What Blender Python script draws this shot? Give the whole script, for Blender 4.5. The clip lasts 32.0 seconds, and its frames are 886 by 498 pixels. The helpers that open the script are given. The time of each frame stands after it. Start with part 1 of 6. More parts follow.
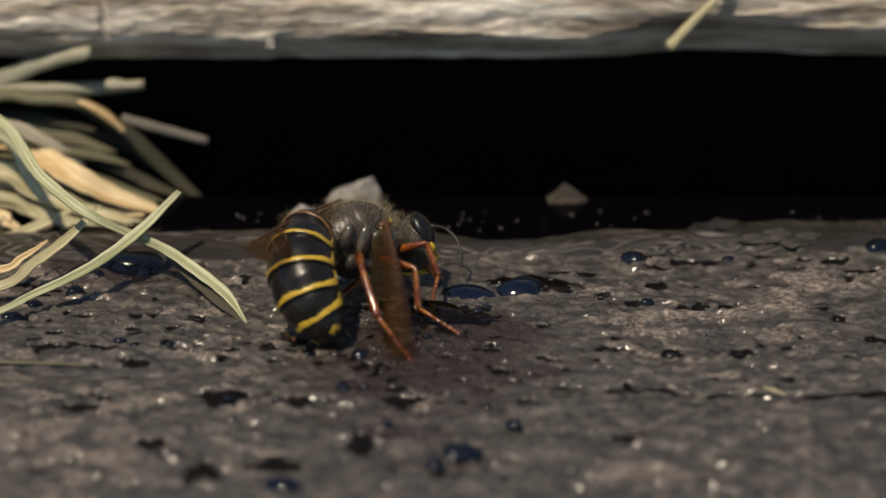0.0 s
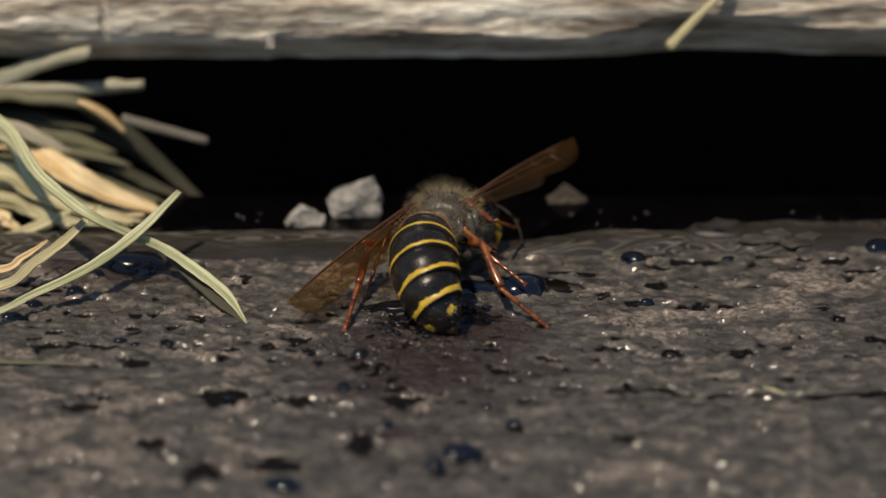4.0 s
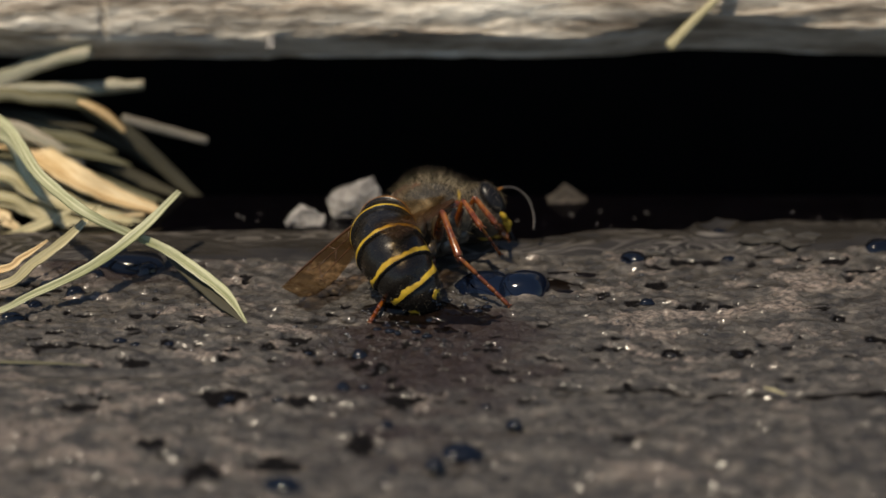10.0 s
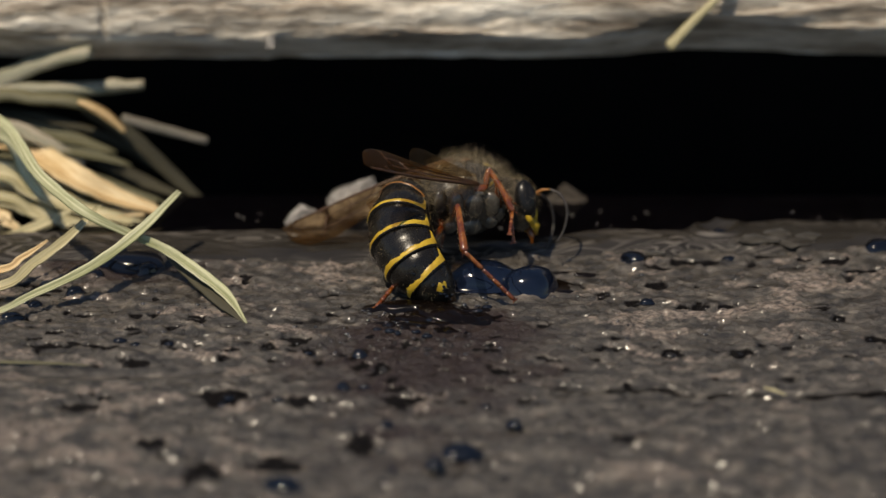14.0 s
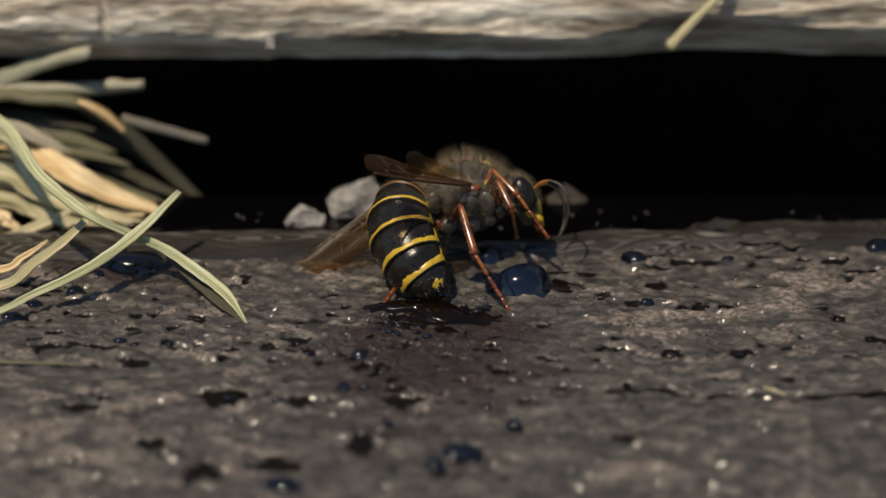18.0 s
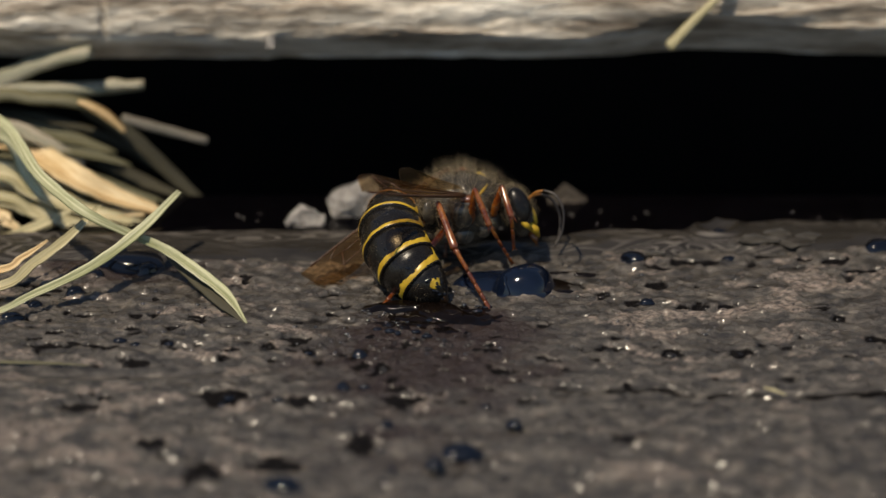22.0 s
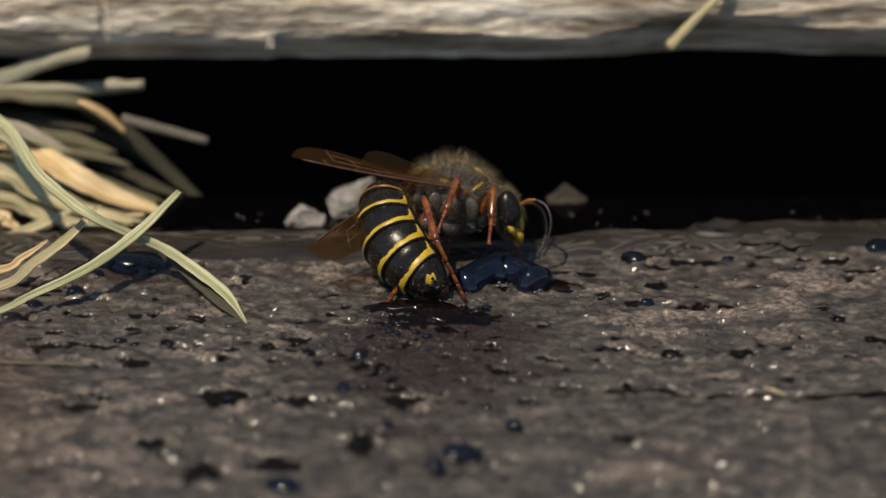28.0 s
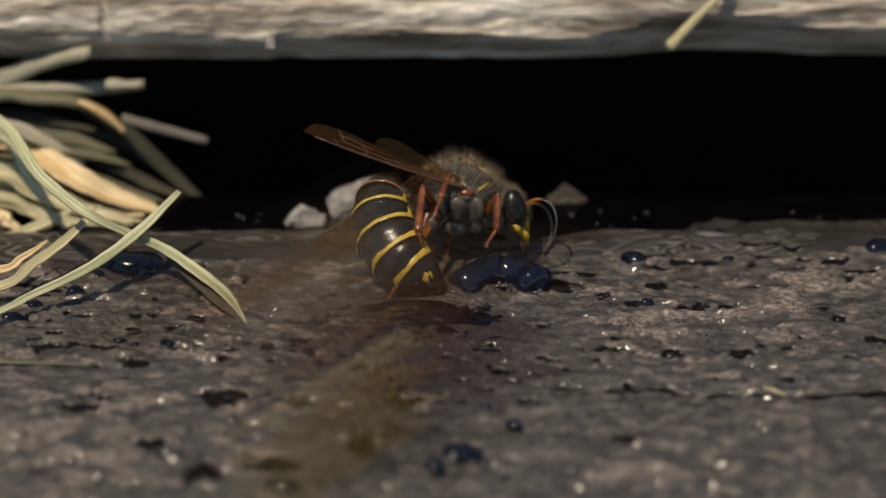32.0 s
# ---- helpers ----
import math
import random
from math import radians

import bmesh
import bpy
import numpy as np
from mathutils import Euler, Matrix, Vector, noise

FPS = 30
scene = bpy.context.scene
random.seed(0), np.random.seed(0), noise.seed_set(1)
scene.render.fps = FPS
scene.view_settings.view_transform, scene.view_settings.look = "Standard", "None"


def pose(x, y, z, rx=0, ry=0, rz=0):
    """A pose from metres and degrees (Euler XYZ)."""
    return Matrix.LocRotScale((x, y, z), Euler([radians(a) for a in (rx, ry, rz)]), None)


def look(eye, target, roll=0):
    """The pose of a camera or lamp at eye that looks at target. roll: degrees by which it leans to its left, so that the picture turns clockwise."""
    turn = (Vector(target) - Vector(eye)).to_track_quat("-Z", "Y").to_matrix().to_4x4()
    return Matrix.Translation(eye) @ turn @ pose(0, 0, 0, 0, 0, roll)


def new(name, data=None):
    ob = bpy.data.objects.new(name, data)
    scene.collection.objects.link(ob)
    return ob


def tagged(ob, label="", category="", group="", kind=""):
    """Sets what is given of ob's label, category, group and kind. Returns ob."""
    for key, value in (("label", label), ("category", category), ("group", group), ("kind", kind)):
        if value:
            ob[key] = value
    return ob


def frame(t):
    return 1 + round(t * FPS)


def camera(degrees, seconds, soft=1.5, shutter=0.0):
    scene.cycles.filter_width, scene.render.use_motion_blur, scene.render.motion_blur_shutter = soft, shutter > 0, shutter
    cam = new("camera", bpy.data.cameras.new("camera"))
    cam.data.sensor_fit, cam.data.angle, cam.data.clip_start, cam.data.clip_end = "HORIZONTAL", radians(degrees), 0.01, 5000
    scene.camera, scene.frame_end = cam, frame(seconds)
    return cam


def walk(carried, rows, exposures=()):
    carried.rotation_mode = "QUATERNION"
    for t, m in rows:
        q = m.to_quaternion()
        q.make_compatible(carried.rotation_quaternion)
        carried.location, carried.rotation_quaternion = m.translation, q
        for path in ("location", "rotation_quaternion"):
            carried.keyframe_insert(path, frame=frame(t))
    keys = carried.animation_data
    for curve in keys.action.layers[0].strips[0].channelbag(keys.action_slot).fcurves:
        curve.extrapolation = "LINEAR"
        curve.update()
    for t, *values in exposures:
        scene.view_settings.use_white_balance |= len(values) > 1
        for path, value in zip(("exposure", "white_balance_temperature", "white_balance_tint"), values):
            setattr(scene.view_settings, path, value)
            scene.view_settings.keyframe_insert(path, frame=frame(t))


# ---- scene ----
# ---- camera ----
cam = camera(10.0, 32.0, soft=1.5, shutter=0.5)
EYE, AIM = (0, -0.2592, 0.12087), (0, 0, 0)
cam.data.dof.use_dof = True
cam.data.dof.focus_distance = 0.2792
cam.data.dof.aperture_fstop = 25.5
walk(cam, [(0.0, look(EYE, AIM)), (32.0, look(EYE, AIM))], exposures=[(0.0, 0.0, 7450, 10), (32.0, 0.0, 7450, 10)])

# ---- light: a high sun from the left and slightly in front, clear sky ----
SUN = Vector((-0.27, -0.33, 0.87)).normalized()
world = bpy.data.worlds.new("sky")
scene.world = world
world.use_nodes = True
sky = world.node_tree.nodes.new("ShaderNodeTexSky")
sky.sky_type = "NISHITA"
sky.sun_disc = False
sky.dust_density = 0.2
sky.ozone_density = 4.0
sky.sun_elevation = math.asin(SUN.z)
sky.sun_rotation = math.atan2(SUN.x, SUN.y)
world.node_tree.links.new(sky.outputs[0], world.node_tree.nodes["Background"].inputs["Color"])
world.node_tree.nodes["Background"].inputs["Strength"].default_value = 0.09
sun_data = bpy.data.lights.new("sun", "SUN")
sun_data.energy = 3.6
sun_data.angle = radians(0.53)
sun_data.color = (1.0, 0.92, 0.80)
sun = new("sun", sun_data)
sun.matrix_world = look(SUN * 3, (0, 0, 0))

MM = 0.001


# ---- materials ----
def material(name, colours, rough=0.6, grain=(2.0, 12.0), bump=0.3, depth=0.05, stretch=(1, 1, 1), coat=0.0, ior=1.5, each=0.0, metal=0.0, strip=False):
    """A surface whose colour runs through colours by two noises; grain: their scales per millimetre; depth: relief in millimetres."""
    m = bpy.data.materials.new(name)
    m.use_nodes = True
    n, k = m.node_tree.nodes, m.node_tree.links.new
    b = n["Principled BSDF"]
    mp = n.new("ShaderNodeMapping")
    mp.inputs["Scale"].default_value = [1000 * s for s in stretch]
    if strip:
        along = n.new("ShaderNodeAttribute")
        along.attribute_name = "strip"
        k(along.outputs["Vector"], mp.inputs["Vector"])
    else:
        k(n.new("ShaderNodeTexCoord").outputs["Object"], mp.inputs["Vector"])
    big, fine = n.new("ShaderNodeTexNoise"), n.new("ShaderNodeTexNoise")
    big.inputs["Scale"].default_value, fine.inputs["Scale"].default_value = grain
    big.inputs["Detail"].default_value, fine.inputs["Detail"].default_value = 6, 5
    k(mp.outputs[0], big.inputs["Vector"]), k(mp.outputs[0], fine.inputs["Vector"])
    mix = n.new("ShaderNodeMath")
    mix.operation = "MULTIPLY_ADD"
    k(fine.outputs["Fac"], mix.inputs[0])
    mix.inputs[1].default_value = 0.45
    add = n.new("ShaderNodeMath")
    add.operation = "MULTIPLY_ADD"
    k(big.outputs["Fac"], add.inputs[0])
    add.inputs[1].default_value, add.inputs[2].default_value = 0.9, -0.17
    k(add.outputs[0], mix.inputs[2])
    value = mix.outputs[0]
    if each:
        info = n.new("ShaderNodeObjectInfo")
        more = n.new("ShaderNodeMath")
        more.operation = "MULTIPLY_ADD"
        k(info.outputs["Random"], more.inputs[0])
        more.inputs[1].default_value = each
        k(value, more.inputs[2])
        value = more.outputs[0]
    ramp = n.new("ShaderNodeValToRGB")
    el = ramp.color_ramp.elements
    while len(el) < len(colours):
        el.new(0.5)
    for i, c in enumerate(colours):
        el[i].position = 0.3 + 0.42 * i / max(1, len(colours) - 1)
        el[i].color = (*c, 1)
    k(value, ramp.inputs["Fac"])
    k(ramp.outputs[0], b.inputs["Base Color"])
    rr = n.new("ShaderNodeMapRange")
    rr.inputs["To Min"].default_value, rr.inputs["To Max"].default_value = rough * 0.75, min(1, rough * 1.25)
    k(fine.outputs["Fac"], rr.inputs["Value"])
    k(rr.outputs[0], b.inputs["Roughness"])
    b.inputs["IOR"].default_value, b.inputs["Coat Weight"].default_value, b.inputs["Metallic"].default_value = ior, coat, metal
    b.inputs["Coat Roughness"].default_value = rough
    if bump:
        bp = n.new("ShaderNodeBump")
        bp.inputs["Strength"].default_value, bp.inputs["Distance"].default_value = bump, depth * MM
        k(mix.outputs[0], bp.inputs["Height"])
        k(bp.outputs[0], b.inputs["Normal"])
    return m


def clear(name, colour, amount, rough=0.2):
    """A thin see-through membrane: amount of it is coloured film, the rest lets light pass, tinted."""
    m = material(name, [tuple(c * 0.55 for c in colour), colour], rough, (0.6, 4.0), 0.25, 0.03, ior=1.22)
    n, k = m.node_tree.nodes, m.node_tree.links.new
    see = n.new("ShaderNodeBsdfTransparent")
    see.inputs[0].default_value = (0.78, 0.60, 0.38, 1)
    mixed = n.new("ShaderNodeMixShader")
    mixed.inputs[0].default_value = amount
    k(see.outputs[0], mixed.inputs[1])
    k(n["Principled BSDF"].outputs[0], mixed.inputs[2])
    k(mixed.outputs[0], n["Material Output"].inputs["Surface"])
    return m


def wet_board():
    """Dark weathered wood under a dull film of liquid: pale bare flakes stand out of it, the pits are wet and their
    shade is put into the colour.
    """
    m = material("weathered_dark_board", [(0.017, 0.013, 0.011), (0.042, 0.036, 0.030), (0.076, 0.066, 0.055), (0.15, 0.128, 0.106)], 0.42, (1.1, 13.0), 1.0, 0.26, (0.7, 1.2, 1))
    n, k = m.node_tree.nodes, m.node_tree.links.new
    b = n["Principled BSDF"]
    co = n.new("ShaderNodeTexCoord")
    mp, grain, bare, hole = n.new("ShaderNodeMapping"), n.new("ShaderNodeTexNoise"), n.new("ShaderNodeAttribute"), n.new("ShaderNodeAttribute")
    mp.inputs["Scale"].default_value = (550, 1500, 1000)
    grain.inputs["Scale"].default_value, grain.inputs["Detail"].default_value, grain.inputs["Roughness"].default_value = 4.2, 7, 0.72
    k(co.outputs["Object"], mp.inputs["Vector"]), k(mp.outputs[0], grain.inputs["Vector"])
    bare.attribute_name, hole.attribute_name = "flake", "pit"
    mr = n.new("ShaderNodeMapRange")
    mr.inputs["From Min"].default_value, mr.inputs["From Max"].default_value = 0.43, 0.60
    k(grain.outputs["Fac"], mr.inputs["Value"])
    q = n.new("ShaderNodeMath")
    q.operation = "MULTIPLY"
    k(mr.outputs[0], q.inputs[0]), k(bare.outputs["Fac"], q.inputs[1])
    speck, lift_up, times = n.new("ShaderNodeTexNoise"), n.new("ShaderNodeMapRange"), n.new("ShaderNodeMix")
    speck.inputs["Scale"].default_value, speck.inputs["Detail"].default_value, speck.inputs["Roughness"].default_value = 3.4, 5, 0.75
    k(mp.outputs[0], speck.inputs["Vector"])
    lift_up.inputs["From Min"].default_value, lift_up.inputs["From Max"].default_value = 0.36, 0.66
    lift_up.inputs["To Min"].default_value, lift_up.inputs["To Max"].default_value = 0.45, 1.75
    k(speck.outputs["Fac"], lift_up.inputs["Value"])
    times.data_type, times.blend_type = "RGBA", "MULTIPLY"
    times.inputs["Factor"].default_value = 1.0
    k(b.inputs["Base Color"].links[0].from_socket, times.inputs["A"]), k(lift_up.outputs[0], times.inputs["B"])
    patch, spread_out, again = n.new("ShaderNodeTexNoise"), n.new("ShaderNodeMapRange"), n.new("ShaderNodeMix")
    patch.inputs["Scale"].default_value, patch.inputs["Detail"].default_value, patch.inputs["Roughness"].default_value = 1.0, 3, 0.6
    k(mp.outputs[0], patch.inputs["Vector"])
    spread_out.inputs["From Min"].default_value, spread_out.inputs["From Max"].default_value = 0.36, 0.64
    spread_out.inputs["To Min"].default_value, spread_out.inputs["To Max"].default_value = 0.5, 1.5
    k(patch.outputs["Fac"], spread_out.inputs["Value"])
    again.data_type, again.blend_type = "RGBA", "MULTIPLY"
    again.inputs["Factor"].default_value = 1.0
    k(times.outputs["Result"], again.inputs["A"]), k(spread_out.outputs[0], again.inputs["B"])
    old = again.outputs["Result"]
    # brown of wet wood, also holding a red-brown reflection and the straws' shade
    soak_shade, edge, dry, shine = n.new("ShaderNodeAttribute"), n.new("ShaderNodeMapRange"), n.new("ShaderNodeMapRange"), n.new("ShaderNodeMapRange")
    soak_shade.attribute_name = "soak_shade"
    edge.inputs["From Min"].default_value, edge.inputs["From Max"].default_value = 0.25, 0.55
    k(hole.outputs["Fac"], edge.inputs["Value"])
    dry.inputs["To Min"].default_value, dry.inputs["To Max"].default_value = 0.35, 0.0
    shine.inputs["To Min"].default_value, shine.inputs["To Max"].default_value = 0.5, 0.1
    k(edge.outputs[0], dry.inputs["Value"]), k(edge.outputs[0], shine.inputs["Value"])
    k(dry.outputs[0], b.inputs["Coat Weight"]), k(shine.outputs[0], b.inputs["Specular IOR Level"])
    # the pit mask paints near-black shade into pits and cracks
    light, brown, dark = n.new("ShaderNodeMix"), n.new("ShaderNodeMix"), n.new("ShaderNodeMix")
    for mixer, fac, colour in ((light, q.outputs[0], (0.29, 0.23, 0.19, 1)), (brown, soak_shade.outputs["Fac"], (0.019, 0.0085, 0.005, 1)), (dark, edge.outputs[0], (0.005, 0.004, 0.004, 1))):
        mixer.data_type = "RGBA"
        k(fac, mixer.inputs["Factor"])
        k(old, mixer.inputs["A"])
        mixer.inputs["B"].default_value = colour
        old = mixer.outputs["Result"]
    k(old, b.inputs["Base Color"])
    b.inputs["Coat Roughness"].default_value = 0.16
    return m


def swirled_film():
    """Drying grey film: thin curled lines of a lighter colour like contour lines, in patches."""
    m = material("wet_film", [(0.02, 0.0175, 0.015), (0.036, 0.032, 0.028)], 0.22, (0.5, 3.0), 0.25, 0.05, (0.35, 1.6, 1), ior=1.38)
    n, k = m.node_tree.nodes, m.node_tree.links.new
    b = n["Principled BSDF"]
    co, mp = n.new("ShaderNodeTexCoord"), n.new("ShaderNodeMapping")
    mp.inputs["Scale"].default_value = (300, 1000, 1000)
    k(co.outputs["Object"], mp.inputs["Vector"])
    flow, patch = n.new("ShaderNodeTexNoise"), n.new("ShaderNodeTexNoise")
    flow.inputs["Scale"].default_value, flow.inputs["Detail"].default_value, flow.inputs["Distortion"].default_value = 0.42, 1.0, 1.2
    patch.inputs["Scale"].default_value, patch.inputs["Detail"].default_value = 0.35, 1.0
    k(mp.outputs[0], flow.inputs["Vector"]), k(mp.outputs[0], patch.inputs["Vector"])
    times, wave, here, both = [n.new("ShaderNodeMath") for _ in range(4)]
    times.operation, wave.operation, here.operation, both.operation = "MULTIPLY", "SINE", "SUBTRACT", "MULTIPLY"
    times.inputs[1].default_value = 70
    k(flow.outputs["Fac"], times.inputs[0]), k(times.outputs[0], wave.inputs[0])
    sharp, soft_edge = n.new("ShaderNodeMapRange"), n.new("ShaderNodeMapRange")
    sharp.inputs["From Min"].default_value, sharp.inputs["From Max"].default_value, sharp.inputs["To Max"].default_value = 0.2, 1.0, 0.6
    k(wave.outputs[0], sharp.inputs["Value"])
    soft_edge.inputs["From Min"].default_value, soft_edge.inputs["From Max"].default_value = 0.42, 0.58
    k(patch.outputs["Fac"], soft_edge.inputs["Value"])
    k(sharp.outputs[0], both.inputs[0]), k(soft_edge.outputs[0], both.inputs[1])
    mixer = n.new("ShaderNodeMix")
    mixer.data_type = "RGBA"
    k(both.outputs[0], mixer.inputs["Factor"])
    k(b.inputs["Base Color"].links[0].from_socket, mixer.inputs["A"])
    mixer.inputs["B"].default_value = (0.18, 0.16, 0.14, 1)
    k(mixer.outputs["Result"], b.inputs["Base Color"])
    return m


BOARD = wet_board()
# dark liquid; the blue of the mirrored sky is put into its base colour
LIQUID = material("dark_syrup_sky_blue", [(0.003, 0.006, 0.014), (0.006, 0.010, 0.024)], 0.075, (0.35, 1.1), 0.2, 0.1, ior=1.52)
BUBBLE = material("glinting_bubbles", [(0.007, 0.007, 0.009), (0.014, 0.013, 0.014)], 0.27, (0.3, 1.0), 0.0, ior=2.2)
# dark drops with a little of the sky's reflected blue in the colour
DROP = material("dark_drop_sky_blue", [(0.002, 0.003, 0.007), (0.004, 0.005, 0.008)], 0.13, (0.3, 1.0), 0.0, ior=1.55)
BEAD = material("tiny_wet_beads", [(0.007, 0.006, 0.005), (0.016, 0.013, 0.011)], 0.3, (0.3, 1.0), 0.0, ior=1.6)
WATER = material("standing_liquid", [(0.002, 0.0015, 0.0013), (0.007, 0.0042, 0.003)], 0.1, (0.6, 2.5), 0.5, 0.12, ior=1.3)
FILM = swirled_film()
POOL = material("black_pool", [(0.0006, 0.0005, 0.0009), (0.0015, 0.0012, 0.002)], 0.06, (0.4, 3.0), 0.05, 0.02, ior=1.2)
SCUM = material("dried_grey_film", [(0.025, 0.023, 0.02), (0.06, 0.055, 0.048), (0.12, 0.11, 0.098)], 0.3, (0.9, 6.0), 0.5, 0.06)
SPECK = material("dust_speck", [(0.16, 0.15, 0.14), (0.3, 0.28, 0.26)], 0.8, (2, 9), 0.3, 0.03)
PLANK = material("grey_weathered_wood", [(0.115, 0.087, 0.062), (0.32, 0.267, 0.208), (0.61, 0.55, 0.46), (0.78, 0.73, 0.635)], 0.85, (0.6, 4.0), 1.0, 0.4, (0.16, 1.0, 1.3))
# near-black that puts the gap's deep shade into the colour
GAP_BLACK = material("gap_shade_black", [(0.004, 0.004, 0.003), (0.012, 0.011, 0.009)], 0.95, (0.3, 2.0), 0.6, 0.5)
EARTH = material("bare_earth", [(0.06, 0.05, 0.04), (0.12, 0.10, 0.08)], 0.95, (0.01, 0.1), 0.5, 2)
STONE = material("pale_grit", [(0.17, 0.155, 0.145), (0.34, 0.315, 0.29), (0.56, 0.525, 0.485)], 0.75, (1.6, 9.0), 1.0, 0.4)
# brown of the chip, lowered to paint the dimness at the pool's back
STONE_BROWN = material("brown_grit_dimmed", [(0.035, 0.028, 0.021), (0.08, 0.062, 0.045)], 0.85, (1.0, 6.0), 0.6, 0.15)
STRAW = material("dry_straw", [(0.17, 0.145, 0.07), (0.42, 0.37, 0.21), (0.66, 0.58, 0.37)], 0.5, (0.7, 4.0), 0.6, 0.08, (0.12, 1, 1), each=0.12, strip=True)
STRAW_GREEN = material("half_green_blade", [(0.08, 0.095, 0.04), (0.30, 0.31, 0.16), (0.66, 0.64, 0.43)], 0.45, (0.7, 4.0), 0.6, 0.08, (0.12, 1, 1), each=0.12, strip=True)
STRAW_GREY = material("grey_straw", [(0.11, 0.115, 0.075), (0.26, 0.255, 0.18), (0.46, 0.39, 0.30)], 0.6, (0.5, 4.0), 0.6, 0.08, (0.15, 1, 1), each=0.12, strip=True)
STRAW_ORANGE = material("orange_straw", [(0.22, 0.13, 0.055), (0.56, 0.38, 0.18), (0.82, 0.66, 0.40)], 0.5, (0.5, 4.0), 0.6, 0.08, (0.18, 1, 1), each=0.12, strip=True)
# olive of the dead leaves, darkened to hold the tuft's shade
STRAW_OLIVE = material("olive_dead_leaf_and_shade", [(0.03, 0.028, 0.014), (0.085, 0.08, 0.04), (0.16, 0.145, 0.08)], 0.6, (0.5, 5.0), 0.5, 0.06, (0.2, 1, 1), each=0.15, strip=True)
STRAW_STUB = material("weathered_grey_straw", [(0.08, 0.08, 0.06), (0.16, 0.145, 0.12), (0.26, 0.21, 0.175)], 0.6, (0.5, 4.0), 0.6, 0.08, (0.15, 1, 1), strip=True)
# brown of the dead leaves, lowered so that it carries shade too
STRAW_BROWN = material("brown_dead_leaf_and_shade", [(0.035, 0.031, 0.018), (0.065, 0.058, 0.033)], 0.7, (0.5, 5.0), 0.5, 0.06, (0.3, 1, 1), strip=True)
BLACK = material("black_chitin", [(0.007, 0.006, 0.005), (0.015, 0.0125, 0.010)], 0.27, (1.5, 12.0), 0.6, 0.03, ior=1.42)
YELLOW = material("yellow_chitin", [(0.40, 0.235, 0.012), (0.64, 0.43, 0.04)], 0.38, (1.5, 10.0), 0.3, 0.02, coat=0.2)
FUZZ = material("dark_thorax_chitin", [(0.018, 0.015, 0.012), (0.048, 0.041, 0.031), (0.095, 0.08, 0.06)], 0.24, (0.9, 5.0), 0.9, 0.14, ior=1.45)
RIM = material("orange_brown_rim", [(0.16, 0.055, 0.01), (0.36, 0.15, 0.02)], 0.38, (1.5, 10.0), 0.3, 0.02, coat=0.2)
ANTENNA = material("grey_black_antenna", [(0.012, 0.010, 0.009), (0.035, 0.028, 0.024)], 0.4, (2.0, 12.0), 0.3, 0.02)
LEG = material("red_brown_leg_chitin", [(0.035, 0.007, 0.003), (0.14, 0.030, 0.005), (0.33, 0.11, 0.013)], 0.2, (0.8, 6.0), 0.5, 0.05, coat=0.85)
PLATE = material("brown_black_side_chitin", [(0.03, 0.026, 0.021), (0.08, 0.07, 0.055), (0.14, 0.12, 0.095)], 0.15, (1.2, 8.0), 0.6, 0.05, coat=0.4)
EYE_MAT = material("black_eye", [(0.005, 0.005, 0.005), (0.012, 0.011, 0.011)], 0.3, (3, 30), 0.2, 0.01, ior=1.35)
HAIR = material("pale_hair", [(0.22, 0.17, 0.105), (0.42, 0.34, 0.22)], 0.6, (1, 5), 0)
VEIN = material("wing_vein", [(0.035, 0.014, 0.005), (0.08, 0.032, 0.01)], 0.4, (1, 6), 0)
WING = clear("amber_wing", (0.075, 0.036, 0.012), 0.36, 0.3)
WING_PALE = clear("smoky_wing", (0.09, 0.06, 0.03), 0.2)


# ---- mesh helpers, in millimetres ----
def mesh_of(name, verts, faces, mat, smooth=True):
    me = bpy.data.meshes.new(name)
    me.from_pydata([(v[0] * MM, v[1] * MM, v[2] * MM) for v in verts], [], faces)
    me.materials.append(mat)
    if smooth:
        me.polygons.foreach_set("use_smooth", [True] * len(faces))
    me.update()
    return me


def thing(name, data, label, category, place=None, group="", kind=""):
    ob = tagged(new(name, data), label, category, group, kind)
    if place is not None:
        ob.matrix_basis = place
    return ob


def part(name, data, parent, label="", place=None):
    ob = new(name, data)
    ob.parent = parent
    if place is not None:
        ob.matrix_basis = place
    return tagged(ob, label)


def at_mm(p, rot=None):
    m = Matrix.Translation(Vector(p) * MM)
    return m @ rot.to_4x4() if rot is not None else m


def smooth_path(points, steps):
    """Points along a Catmull-Rom curve through the given ones."""
    p = [Vector(q) for q in points]
    p = [2 * p[0] - p[1]] + p + [2 * p[-1] - p[-2]]
    out = []
    for i in range(1, len(p) - 2):
        for j in range(steps):
            t = j / steps
            a, b, c, d = p[i - 1], p[i], p[i + 1], p[i + 2]
            out.append(0.5 * (2 * b + (c - a) * t + (2 * a - 5 * b + 4 * c - d) * t * t + (3 * b - a - 3 * c + d) * t ** 3))
    return out + [p[-2]]


